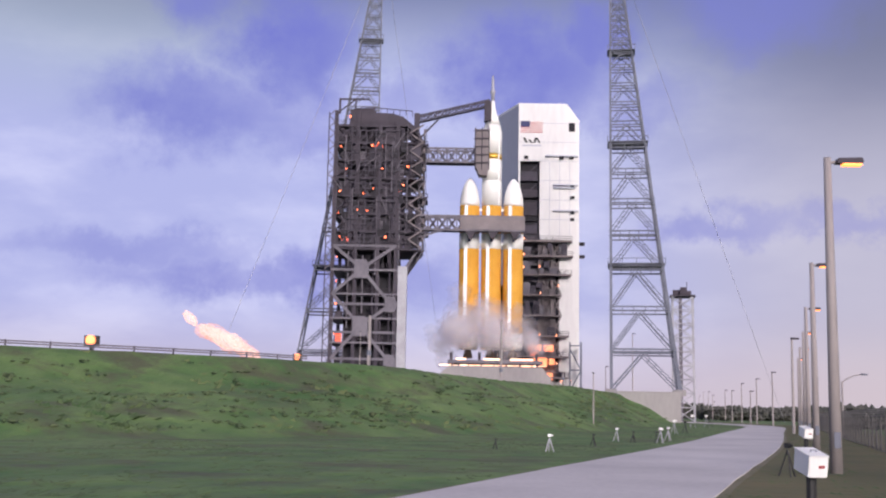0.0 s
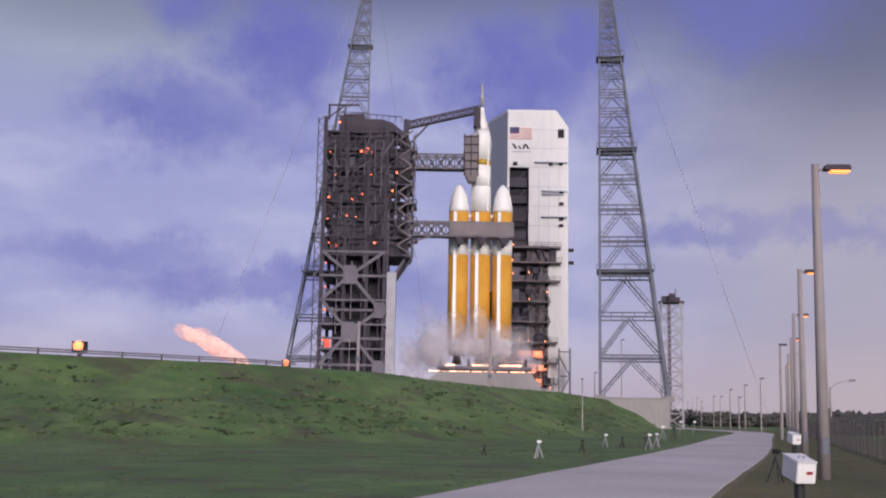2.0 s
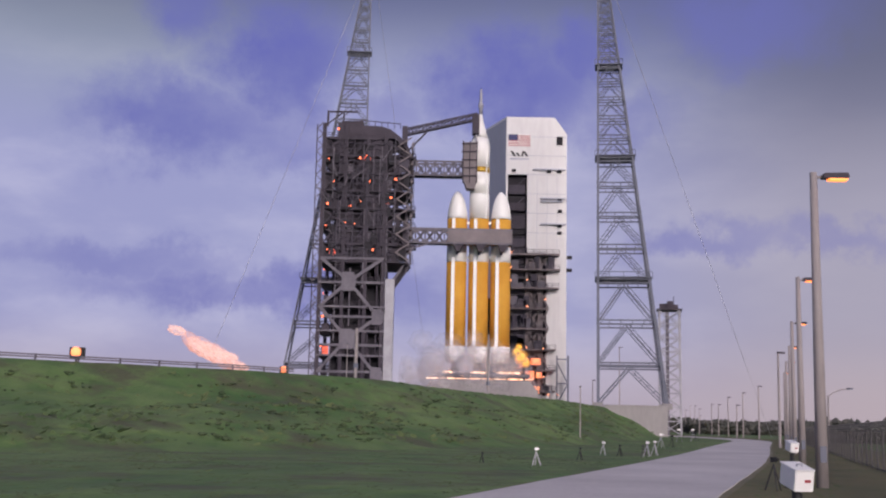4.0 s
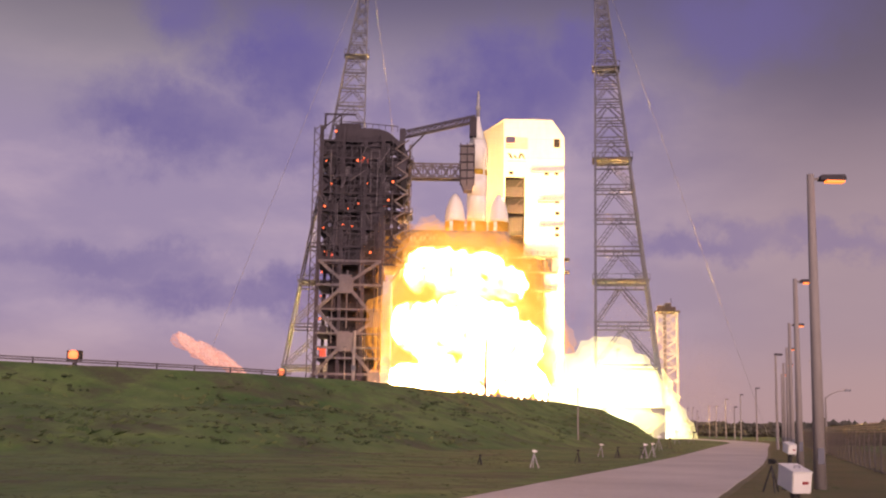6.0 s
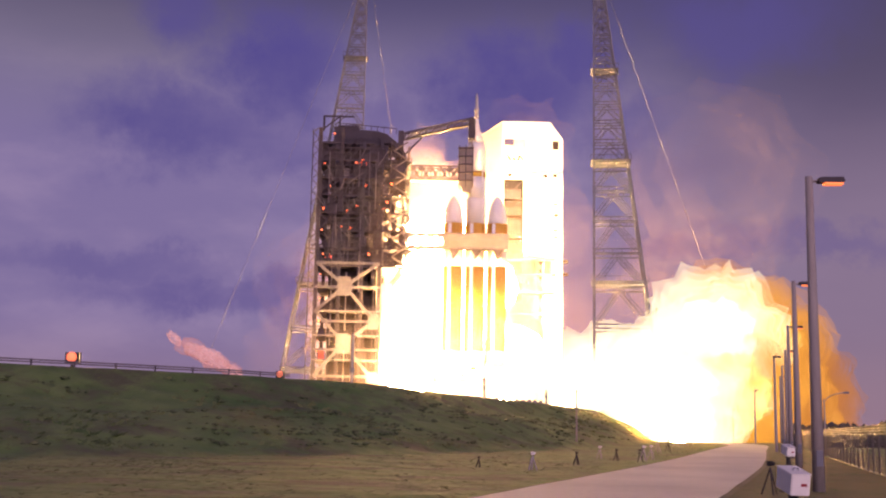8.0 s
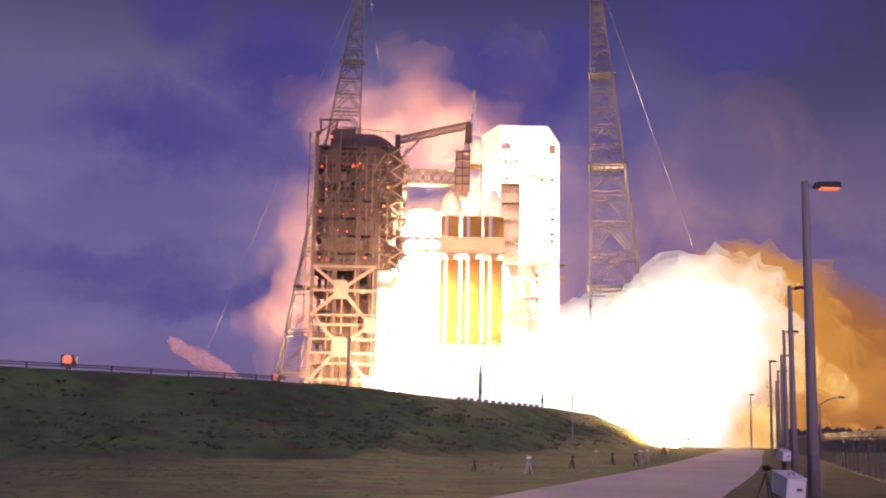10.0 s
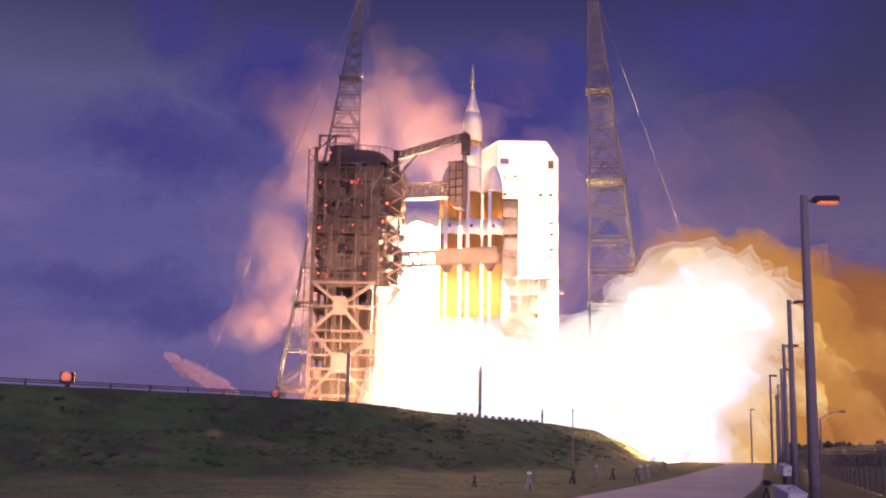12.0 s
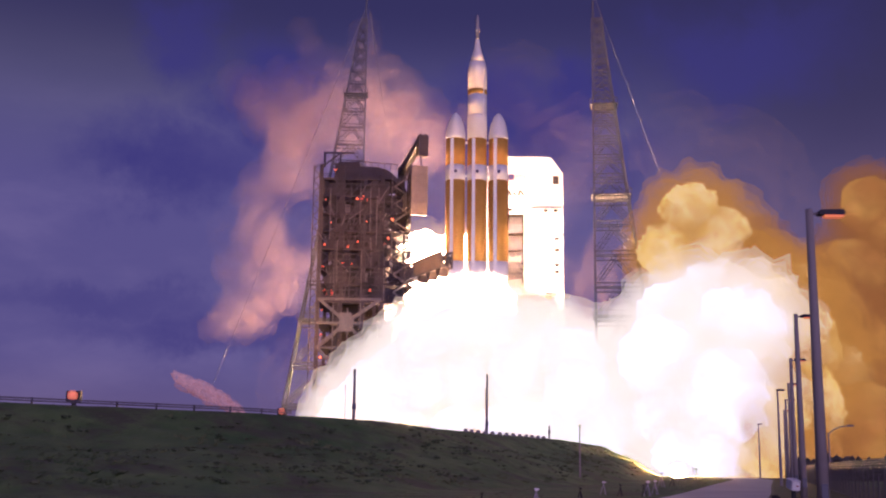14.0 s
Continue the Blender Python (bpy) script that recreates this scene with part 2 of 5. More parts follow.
# two invented emitters, kept low, whose light reaches the rocket and towers
DECKFILL = gas("deck_fill_glow", (1.0, 0.72, 0.2), (1.0, 0.74, 0.26), strength=2400, scale=1.5, albedo=0.1, lights="even")
EDGEFILL = gas("edge_fill_glow", (1.0, 0.58, 0.11), (1.0, 0.62, 0.14), strength=4600, scale=1.5, albedo=0.1, lights="even")
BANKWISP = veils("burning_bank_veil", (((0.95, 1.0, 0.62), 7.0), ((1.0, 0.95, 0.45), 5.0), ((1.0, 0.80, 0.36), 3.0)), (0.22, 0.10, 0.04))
# the flame's light on the steam is put in as emission
HOT = gas("white_glow_exhaust", (0.68, 1.0, 0.84), (0.76, 1.0, 0.70), strength=5.5, scale=1.4, albedo=0.05, lights="even")
HOTWISP = veils("white_glow_veil", (((0.67, 1.0, 0.86), 5.3), ((0.74, 1.0, 0.74), 4.9), ((0.90, 1.0, 0.50), 4.1)), (0.40, 0.26, 0.11))
# yellow and orange firelight on the smoke, given as the material's own glow
WARM = gas("firelight_glow_exhaust", (1.0, 1.0, 0.30), (1.0, 0.84, 0.13), strength=3.9, scale=1.3, albedo=0.05)
WARMWISP = veils("firelight_glow_veil", (((1.0, 0.92, 0.18), 3.3), ((1.0, 0.72, 0.09), 2.5), ((1.0, 0.52, 0.05), 1.8)), (0.40, 0.26, 0.11))
DUSK = gas("orange_gas_glow", (1.0, 0.62, 0.06), (0.95, 0.46, 0.05), strength=1.9, scale=0.9, albedo=0.1)
DUSKWISP = veils("orange_gas_glow_veil", (((1.0, 0.58, 0.06), 1.8), ((0.95, 0.48, 0.06), 1.5), ((0.85, 0.38, 0.06), 1.2)), (0.40, 0.26, 0.11), 1.2)
STEAM = gas("white_steam", (0.97, 0.93, 0.96), (0.92, 0.88, 0.92), scale=0.9, cover=0.07, ragged=0.5, thin=True)
SMOKE = gas("drifting_smoke", (0.95, 0.72, 0.70), (0.88, 0.62, 0.61), scale=0.9, cover=0.014, ragged=0.4, thin=True)
# thin added shells that imitate bloom and glare round the fire
BLOOM = gas("added_bloom_shell", (0.95, 0.72, 0.55), (0.9, 0.62, 0.46), scale=0.7, cover=0.0032, ragged=0.4, thin=True)


# ---- mesh tools ----
class Geo:
    """Vertices and faces gathered for one mesh."""

    def __init__(self):
        self.v, self.f = [], []

    def box(self, x0, x1, y0, y1, z0, z1):
        n = len(self.v)
        self.v += [(x, y, z) for z in (z0, z1) for x, y in ((x0, y0), (x1, y0), (x1, y1), (x0, y1))]
        self.f += [tuple(n + i for i in q) for q in ((3, 2, 1, 0), (4, 5, 6, 7), (0, 1, 5, 4), (1, 2, 6, 5), (2, 3, 7, 6), (3, 0, 4, 7))]
        return self

    def beam(self, p, q, w, w2=None, sides=4):
        p, q = Vector(p), Vector(q)
        d = (q - p).normalized()
        a = d.cross(Vector((0, 1, 0)) if abs(d.y) < 0.9 else Vector((1, 0, 0))).normalized()
        b = d.cross(a)
        n, w2 = len(self.v), w if w2 is None else w2
        k = math.sqrt(0.5) if sides == 4 else 0.5
        for c, r in ((p, w), (q, w2)):
            for i in range(sides):
                s = 2 * math.pi * (i + 0.5) / sides
                self.v.append(tuple(c + (a * math.cos(s) + b * math.sin(s)) * r * k))
        self.f += [(n + i, n + (i + 1) % sides, n + sides + (i + 1) % sides, n + sides + i) for i in range(sides)]
        self.f += [tuple(n + sides - 1 - i for i in range(sides)), tuple(n + sides + i for i in range(sides))]
        return self

    def lathe(self, profile, x=0, y=0, sides=40):
        """profile: (radius, z) from below upwards."""
        n = len(self.v)
        for r, z in profile:
            for i in range(sides):
                s = 2 * math.pi * i / sides
                self.v.append((x + r * math.cos(s), y + r * math.sin(s), z))
        for k in range(len(profile) - 1):
            for i in range(sides):
                a, b = n + k * sides + i, n + k * sides + (i + 1) % sides
                self.f.append((a, b, b + sides, a + sides))
        self.f.append(tuple(n + sides - 1 - i for i in range(sides)))
        m = n + (len(profile) - 1) * sides
        self.f.append(tuple(m + i for i in range(sides)))
        return self

    def prism(self, outline, z0, z1):
        """outline: (x, y) anticlockwise."""
        n, k = len(self.v), len(outline)
        self.v += [(x, y, z0) for x, y in outline] + [(x, y, z1) for x, y in outline]
        self.f += [(n + i, n + (i + 1) % k, n + k + (i + 1) % k, n + k + i) for i in range(k)]
        self.f += [tuple(n + k - 1 - i for i in range(k)), tuple(n + k + i for i in range(k))]
        return self

    def plate(self, outline, y0, y1):
        """outline: (x, z) seen from the front, anticlockwise; from y0 in front to y1 behind."""
        n, k = len(self.v), len(outline)
        self.v += [(x, y0, z) for x, z in outline] + [(x, y1, z) for x, z in outline]
        self.f += [(n + (i + 1) % k, n + i, n + k + i, n + k + (i + 1) % k) for i in range(k)]
        self.f += [tuple(n + i for i in range(k)), tuple(n + k + k - 1 - i for i in range(k))]
        return self

    def mesh(self, name, mat, smooth=False):
        me = bpy.data.meshes.new(name)
        me.from_pydata(self.v, [], self.f)
        me.materials.append(mat)
        if smooth:
            for p in me.polygons:
                p.use_smooth = len(p.vertices) <= 4
        me.update()
        return me


def part(name, geo, mat, parent, label="", smooth=False):
    ob = new(name, geo.mesh(name, mat, smooth))
    ob.parent = parent
    if label:
        tagged(ob, label)
    return ob


def thing(name, label, category, at=(0, 0, 0), group="", kind="", turn=0):
    ob = new(name)
    ob.matrix_basis = pose(*at, 0, 0, turn)
    return tagged(ob, label, category, group, kind)


def solid(name, geo, mat, label, category, group="", kind="", smooth=False):
    return tagged(new(name, geo.mesh(name, mat, smooth)), label, category, group, kind)


# ---- ground, road and pad ----
CREST = [(20, -112), (60, -62), (84.8, -32.6), (97.8, -17.0), (113, -5.8), (131, -1.2), (151, 5.5), (183.5, 19.2), (235, 33.1), (256, 37.5)]
TOE = [(20, -80), (60, -18), (78, -3), (105, 11), (140, 21.5), (180, 32), (236, 45), (256, 47.5)]
PAD = 6.0


def line(table, y):
    if y <= table[0][0]:
        return table[0][1] - (table[0][0] - y) * 1.3
    for (a, xa), (b, xb) in zip(table, table[1:]):
        if y <= b:
            return xa + (xb - xa) * (y - a) / (b - a)
    return table[-1][1]


def height(x, y):
    if y > 256:
        h = PAD if x < 50 else 0.0
    else:
        c, t = line(CREST, y), line(TOE, y)
        s = min(1, max(0, (x - c) / (t - c)))
        h = PAD * (1 - s)
        swell = math.sin(math.pi * s)
        if 0 < s < 1:
            h += swell * (1.0 * noise.noise((x * 0.055, y * 0.055, 1.3)) + 0.55 * noise.noise((x * 0.17, y * 0.17, 5.1)) + 0.22 * noise.noise((x * 0.45, y * 0.45, 8.1)))
            h -= 0.35 * swell * math.sin(2 * math.pi * s)
    if h > 0:
        h *= min(1, max(0, (430 - y) / 40)) * min(1, max(0, (x + 260) / 60))
    return h


def build_ground():
    xs = [-4600, -2500, -1200, -600, -400, -320] + [-260 + 5 * i for i in range(30)] + [-110 + 1.5 * i for i in range(120)] + \
         [50.0, 50.1] + [72 + 6 * i for i in range(12)] + [160, 250, 500, 1200, 2500, 4600]
    xs = sorted(set(x for x in xs if not (50.1 < x < 50.9)))
    ys = [-1500, -600, -200, -80] + [-30 + 4 * i for i in range(13)] + [20 + 1.6 * i for i in range(148)] + [256.0, 256.1] + \
         [262 + 8 * i for i in range(24)] + [470, 560, 750, 1100, 1800, 2900, 4600]
    ys = sorted(set(ys))
    g = Geo()
    g.v = [(x, y, height(x, y)) for y in ys for x in xs]
    n = len(xs)
    g.f = [(j * n + i, j * n + i + 1, (j + 1) * n + i + 1, (j + 1) * n + i) for j in range(len(ys) - 1) for i in range(n - 1)]
    solid("ground", g, GRASS, "green grass field rising to a rough embankment", "ground", kind="structure", smooth=True)


def ribbon(name, left, right, z, mat, label, category):
    g = Geo()
    for (xl, yl), (xr, yr) in zip(left, right):
        g.v += [(xl, yl, z), (xr, yr, z), (xl, yl, z - 0.3), (xr, yr, z - 0.3)]
    for i in range(len(left) - 1):
        a, b = 4 * i, 4 * i + 4
        g.f += [(a, a + 1, b + 1, b), (a + 2, a, b, b + 2), (a + 1, a + 3, b + 3, b + 1)]
    return solid(name, g, mat, label, category, kind="structure")


ROADLINE = [(-12, -30), (-4, 3), (4.2, 30), (9.0, 45), (14.4, 62), (21.6, 86), (32.5, 124), (41, 153), (50, 185), (55, 215), (57, 260), (57, 400)]


def smooth_line(points, steps=6):
    out = []
    for i in range(len(points) - 1):
        p0, p1, p2, p3 = (Vector(points[max(0, min(len(points) - 1, i + k))]) for k in (-1, 0, 1, 2))
        for s in range(steps):
            t = s / steps
            out.append(0.5 * (2 * p1 + (p2 - p0) * t + (2 * p0 - 5 * p1 + 4 * p2 - p3) * t * t + (3 * p1 - p0 - 3 * p2 + p3) * t ** 3))
    return out + [Vector(points[-1])]


def build_road():
    mid = smooth_line(ROADLINE)
    sides = {}
    for half in (2.9, 3.12):
        left, right = [], []
        for i, p in enumerate(mid):
            d = (mid[min(i + 1, len(mid) - 1)] - mid[max(i - 1, 0)]).normalized()
            k = Vector((-d.y, d.x)) * (half + 0.08 * noise.noise((i * 0.9, half, 0)))
            left.append(tuple(p + k))
            right.append(tuple(p - k))
        sides[half] = (left, right)
    left, right = [], []
    for i, p in enumerate(mid):
        d = (mid[min(i + 1, len(mid) - 1)] - mid[max(i - 1, 0)]).normalized()
        k = Vector((d.y, -d.x))
        left.append(tuple(p + k * 2.7))
        right.append(tuple(p + k * (13 + 1.5 * noise.noise((i * 0.4, 2, 7)))))
    ribbon("dry_verge", left, right, 0.012, DRY, "dry olive brown grass strip under the lamps", "verge")
    ribbon("road_verge", *sides[3.12], 0.02, VERGE, "worn sandy grass edge beside the road", "verge")
    ribbon("road", *sides[2.9], 0.05, ROAD, "pale grey asphalt service road", "road")


def build_pad():
    g = Geo()
    g.box(36.6, 50.6, 255.0, 255.6, -0.5, 6.5)
    g.box(50.0, 50.6, 255.6, 345, -0.5, 6.5)
    g.box(36.4, 50.8, 254.8, 256.0, 6.5, 6.75)
    solid("retaining_wall", g, CONCRETE, "grey concrete retaining wall at the end of the embankment", "retaining wall", kind="structure")
    g = Geo()
    g.prism([(-70, 262), (49.9, 262), (49.9, 380), (-70, 380)], 5.5, 6.06)
    solid("pad_deck", g, CONCRETE, "broad grey concrete launch pad deck", "pad", kind="structure")


build_ground()
build_road()
build_pad()


# ---- lightning towers ----
def lightning_tower(name, label, at, turn, levels, lean, wide, deep, mirror):
    """Four legs, the inner two upright; wide and deep are sizes at the foot, lean the loss of width for each metre."""
    tower = thing(name, label, "tower", at, "lightning towers", turn=turn)
    sign = -1 if mirror else 1
    top = levels[-1]

    def corner(i, z):
        w = max(0.6, wide - lean * z)
        d = max(0.6, deep * w / wide)
        x = (0, w, w, 0)[i] * sign
        y = (0, 0, d, d)[i] + (deep - d) * 0.3
        return Vector((x, y, z))

    for i in range(4):
        part("leg", Geo().beam(corner(i, 0), corner(i, top), 0.72 if wide < 18 else 0.46, 0.34), STEEL, tower)
        part("footing", Geo().box(*(v for c, s in zip(corner(i, 0), (1.2, 1.2)) for v in (c - s, c + s)), -1.3, 0.1), CONCRETE, tower, "square concrete footing")
    for a, b in zip(levels, levels[1:]):
        t = max(0.2, 0.36 - 0.18 * a / top)
        deep_girder = Vector((0, 0, min(0.95, (b - a) * 0.16)))
        for i in range(4):
            j = (i + 1) % 4
            p, q = corner(i, b), corner(j, b)
            g = Geo().beam(p, q, t).beam(p - deep_girder, q - deep_girder, t)
            for s in range(1, 5):
                c = p.lerp(q, s / 5)
                g.beam(c - deep_girder, c, t * 0.6)
            part("girder", g, STEEL, tower)
            mid = (p + q) / 2 - deep_girder
            for foot in (corner(i, a), corner(j, a)):
                side = (q - p).normalized() * 0.42 * (1 if b < 60 else 0.5)
                g = Geo().beam(foot + side, mid + side, t * 0.55).beam(foot - side, mid - side, t * 0.55)
                for s in range(1, 6):
                    c = foot.lerp(mid, s / 6)
                    g.beam(c - side, c + side, t * 0.4)
                part("brace", g, STEEL, tower)
    for z in (lev for lev in levels if any(abs(lev - q) < 1.2 for q in (levels[3], levels[7], levels[12]))):
        g = Geo()
        c = [corner(i, z) for i in range(4)]
        x0, x1 = min(p.x for p in c) - 0.7, max(p.x for p in c) + 0.7
        y0, y1 = min(p.y for p in c) - 0.7, max(p.y for p in c) + 0.7
        g.box(x0, x1, y0, y1, z + 0.3, z + 0.5)
        for y in (y0, y1):
            g.beam((x0, y, z + 1.6), (x1, y, z + 1.6), 0.16)
            for s in range(5):
                x = x0 + (x1 - x0) * s / 4
                g.beam((x, y, z + 0.4), (x, y, z + 1.6), 0.14)
        part("platform", g, STEEL, tower, "railed steel maintenance platform")
    part("mast", Geo().beam(corner(0, top) + Vector((0.3 * sign, 0.3, 0)), corner(0, top) + Vector((0.3 * sign, 0.3, 22)), 0.6, 0.2, 8), STEEL, tower)
    return tower


RIGHT_LEVELS = [0, 9.3, 19.2, 28.9, 37.1, 44.8, 52.1, 58.3, 63.8, 68.6, 73.3, 77.9, 81.1, 84.6, 87.7, 90.5, 93.3, 96.2, 99, 101.5, 104]
lightning_tower("lightning_tower", "tall grey steel lattice lightning tower on the pad corner", (36.6, 265, 7.3), -7.9, RIGHT_LEVELS, 0.128, 15.6, 12, False)
LEFT_LEVELS = [0, 11, 22, 33.3, 43.9, 54, 63, 71, 78.0, 83.5, 88.5, 93, 97, 101, 104.5, 108, 111, 114, 117, 120]
lightning_tower("lightning_tower", "tall grey steel lattice lightning tower behind the umbilical tower", (-21.2, 303, 6.1), 3.5, LEFT_LEVELS, 0.166, 21.5, 12, True)


def guy_wire(p, q):
    tagged(new("guy_wire", Geo().beam(p, q, 0.095, sides=6).mesh("guy_wire", PALE)), "thin grey steel catenary wire from a lightning tower", "wire", "guy wires")


guy_wire((-21.6, 302, 127), (-58, 270, 6))
guy_wire((-20.5, 302, 127), (-2, 420, 6))
guy_wire((37.2, 265, 116), (95, 330, 0))


def lattice_mast():
    mast = thing("lattice_mast", "square pale steel lattice mast with a platform on top", "mast", (62.2, 310, 0), turn=-10)
    h, r = 33.5, 2.9
    corners = [(-r, -r), (r, -r), (r, r), (-r, r)]
    for x, y in corners:
        part("leg", Geo().beam((x, y, 0), (x * 0.9, y * 0.9, h), 0.42), PALE, mast)
    for k in range(9):
        a, b = h * k / 9, h * (k + 1) / 9
        for i in range(4):
            (x0, y0), (x1, y1) = corners[i], corners[(i + 1) % 4]
            part("cross_beam", Geo().beam((x0, y0, b), (x1, y1, b), 0.24), PALE, mast)
            part("brace", Geo().beam((x0, y0, a), (x1, y1, b) if k % 2 else (x1, y1, b), 0.2), PALE, mast)
            part("brace", Geo().beam((x1, y1, a), (x0, y0, b), 0.2), PALE, mast)
    part("ladder_cage", Geo().beam((-0.6, -1.4, 0), (-0.6, -1.4, h), 0.9), RUSTLIGHT, mast)
    part("platform", Geo().box(-3.4, 3.4, -3.4, 3.4, h, h + 0.3), RUST, mast)
    g = Geo()
    for x, y, z in ((-1.8, 0, 1.6), (0.2, -1, 2.2), (1.6, 0.8, 1.4), (-0.4, 1.2, 1.8)):
        g.box(x - 0.8, x + 0.8, y - 0.7, y + 0.7, h + 0.3, h + 0.3 + z)
    g.beam((1.2, 0, h), (1.2, 0, h + 4), 0.18)
    part("equipment", g, RUST, mast, "dark instrument boxes on the platform")


lattice_mast()


# ---- fixed umbilical tower ----
def lamp_at(parent, x, y, z, mat=None, r=0.42):
    """A caged round lamp on a short bracket, facing the front."""
    body = part("lamp", Geo().box(x - r * 1.2, x + r * 1.2, y, y + 0.5, z - r * 1.2, z + r * 1.2), BLACK, parent, "caged red working lamp")
    part("lens", Geo().beam((x, y - 0.25, z), (x, y + 0.02, z), r * 1.7, sides=10), mat or REDLAMP, body)


def umbilical_tower():
    rng = random.Random(4)
    tower = thing("umbilical_tower", "dark brown steel umbilical tower crowded with platforms and pipes", "tower", (0, 0, PAD))
    yf, yb = 281.0, 299.0
    floors = [6.2, 12.2, 18.2, 24.2, 30.2, 35.5, 40, 44.5, 49, 53.5, 58, 62.5, 67]
    # core: lift shaft and cable rooms, its inner gloom put into the dark colour
    part("core", Geo().plate([(-27.5, 0), (-15.5, 0), (-15.5, 64), (-18.5, 67.5), (-26.5, 67.5), (-27.5, 66)], yf + 3.5, yb - 2), DARK, tower, "enclosed shaft, the tower's inner shade put into its dark colour")
    for x in (-30.2, -24.6, -19.0, -14.6):
        for y in (yf, yb):
            part("column", Geo().beam((x, y, 0), (x, y, 70.5 if x < -20 else 67), 0.85), RUST, tower)
    part("pale_column", Geo().box(-13.9, -11.7, yf - 0.5, yf + 3, 0, 31), PALE, tower, "pale grey box column")
    for z in floors:
        right = -13.4 if z < 31 else -8.6
        g = Geo()
        shape = [(-30.6, yf - 0.45), (right - 2.5 if z > 31 else right, yf - 0.45), (right, yf + 2.5), (right, yb - 3), (right - 3, yb), (-30.8, yb)]
        if z > 66:
            shape = [(-30.8, yf), (-16, yf), (-12, yf + 4), (-12, yb - 4), (-16, yb), (-30.8, yb)]
        g.prism(shape, z - 0.45, z)
        part("platform", g, RUSTLIGHT if z < 31 else RUST, tower)
        rail = Geo()
        for h in (0.55, 1.1):
            for p, q in zip(shape, shape[1:] + shape[:1]):
                rail.beam((*p, z + h), (*q, z + h), 0.09)
        for p, q in zip(shape, shape[1:] + shape[:1]):
            k = max(2, int((Vector(q) - Vector(p)).length / 2))
            for s in range(k):
                c = Vector(p).lerp(Vector(q), s / k)
                rail.beam((*c, z), (*c, z + 1.1), 0.09)
        part("railing", rail, RUST, tower)
    # big bracing of the lower half
    nodes = [((-22.9, 30.2), (-14.6, 36)), ((-22.9, 30.2), (-15.5, 21.5)), ((-22.9, 16), (-15.5, 21.5)), ((-22.9, 16), (-15.5, 7.2)), ((-23, 2), (-15.5, 7.2)),
             ((-30, 36), (-22.9, 30.2)), ((-30, 24), (-22.9, 30.2)), ((-30, 24), (-22.9, 16)), ((-30, 8), (-22.9, 16))]
    for (x0, z0), (x1, z1) in nodes:
        for y in (yf - 0.4, yb):
            part("brace", Geo().beam((x0, y, z0), (x1, y, z1), 0.75), RUSTLIGHT, tower)
    for x, z, r in ((-22.9, 30.2, 1.8), (-22.9, 16, 1.9), (-15.5, 21.5, 1.5), (-15.5, 7.2, 1.5)):
        part("gusset_plate", Geo().plate([(x - r, z - r * 1.3), (x + r * 0.6, z - r * 1.3), (x + r, z - r * 0.5), (x + r, z + r * 0.5), (x + r * 0.6, z + r * 1.3), (x - r, z + r * 1.3)], yf - 0.9, yf - 0.5), RUSTLIGHT, tower)
    for z in (8, 14.5, 21.5, 30, 36):
        part("girder", Geo().beam((-30.2, yf - 0.3, z), (-14.4, yf - 0.3, z), 0.6), RUSTLIGHT, tower)
    # X bracing and clutter of the upper half
    for a, b in zip(floors[5:], floors[6:]):
        for x0, x1 in ((-30.2, -24.6), (-14.6, -9.4)):
            part("brace", Geo().beam((x0, yf + 0.3, a), (x1, yf + 0.3, b - 0.4), 0.35), RUST, tower)
            part("brace", Geo().beam((x1, yf + 0.3, a), (x0, yf + 0.3, b - 0.4), 0.35), RUST, tower)
        if b < 66:
            part("post", Geo().beam((-9.2, yf + 2.5, a), (-9.2, yf + 2.5, b), 0.4), RUST, tower)
            part("brace", Geo().beam((-9.2, yf + 2.5, a), (-9.2, yb - 3, b), 0.4), RUSTLIGHT, tower)
        right = -9.8 if b < 66 else -13
        x = -29.9
        while x < right:
            w = rng.uniform(0.7, 2.2)
            if rng.random() < 0.5:
                y, h = yf + rng.uniform(-0.3, 1.3), (b - a) * rng.uniform(0.72, 0.9)
                part("wall_panel", Geo().box(x, x + w, y, y + 0.3, a + 0.02, a + h), rng.choice((RUST, RUST, DARK, RUSTMID)), tower)
            x += w + 0.05
        for h, w in ((0.33, 0.16), (0.62, 0.22), (0.86, 0.14)):
            z = a + (b - a) * h
            x0 = rng.uniform(-30, -24)
            part("rail_beam", Geo().beam((x0, yf - 0.55, z), (right - rng.uniform(0, 5), yf - 0.55, z), w), RUSTMID, tower)
        for x0 in (-29.8, -26.2, -22.6, -19.0, -15.4):
            if x0 + 3.6 < right + 1:
                part("brace", Geo().beam((x0, yf - 0.35, a), (x0 + 3.6, yf - 0.35, b - 0.3), 0.18), RUSTMID, tower)
                part("post", Geo().beam((x0, yf - 0.4, a), (x0, yf - 0.4, b), 0.24), RUSTMID, tower)
        for _ in range(5):
            x0 = rng.uniform(-29, -12)
            part("brace", Geo().beam((x0, yf - 0.2, a), (x0 + rng.uniform(-3, 3), yf - 0.2, b), rng.uniform(0.15, 0.3)), RUSTMID, tower)
        for _ in range(6):
            x, w, h = rng.uniform(-29, -10.5), rng.uniform(0.6, 2.4), rng.uniform(1.0, 3.6)
            y = yf + rng.uniform(-0.3, 2.2)
            part("equipment_box", Geo().box(x, x + w, y, y + 1.4, a + 0.02, a + h), rng.choice((RUST, RUST, RUSTLIGHT, DARK)), tower)
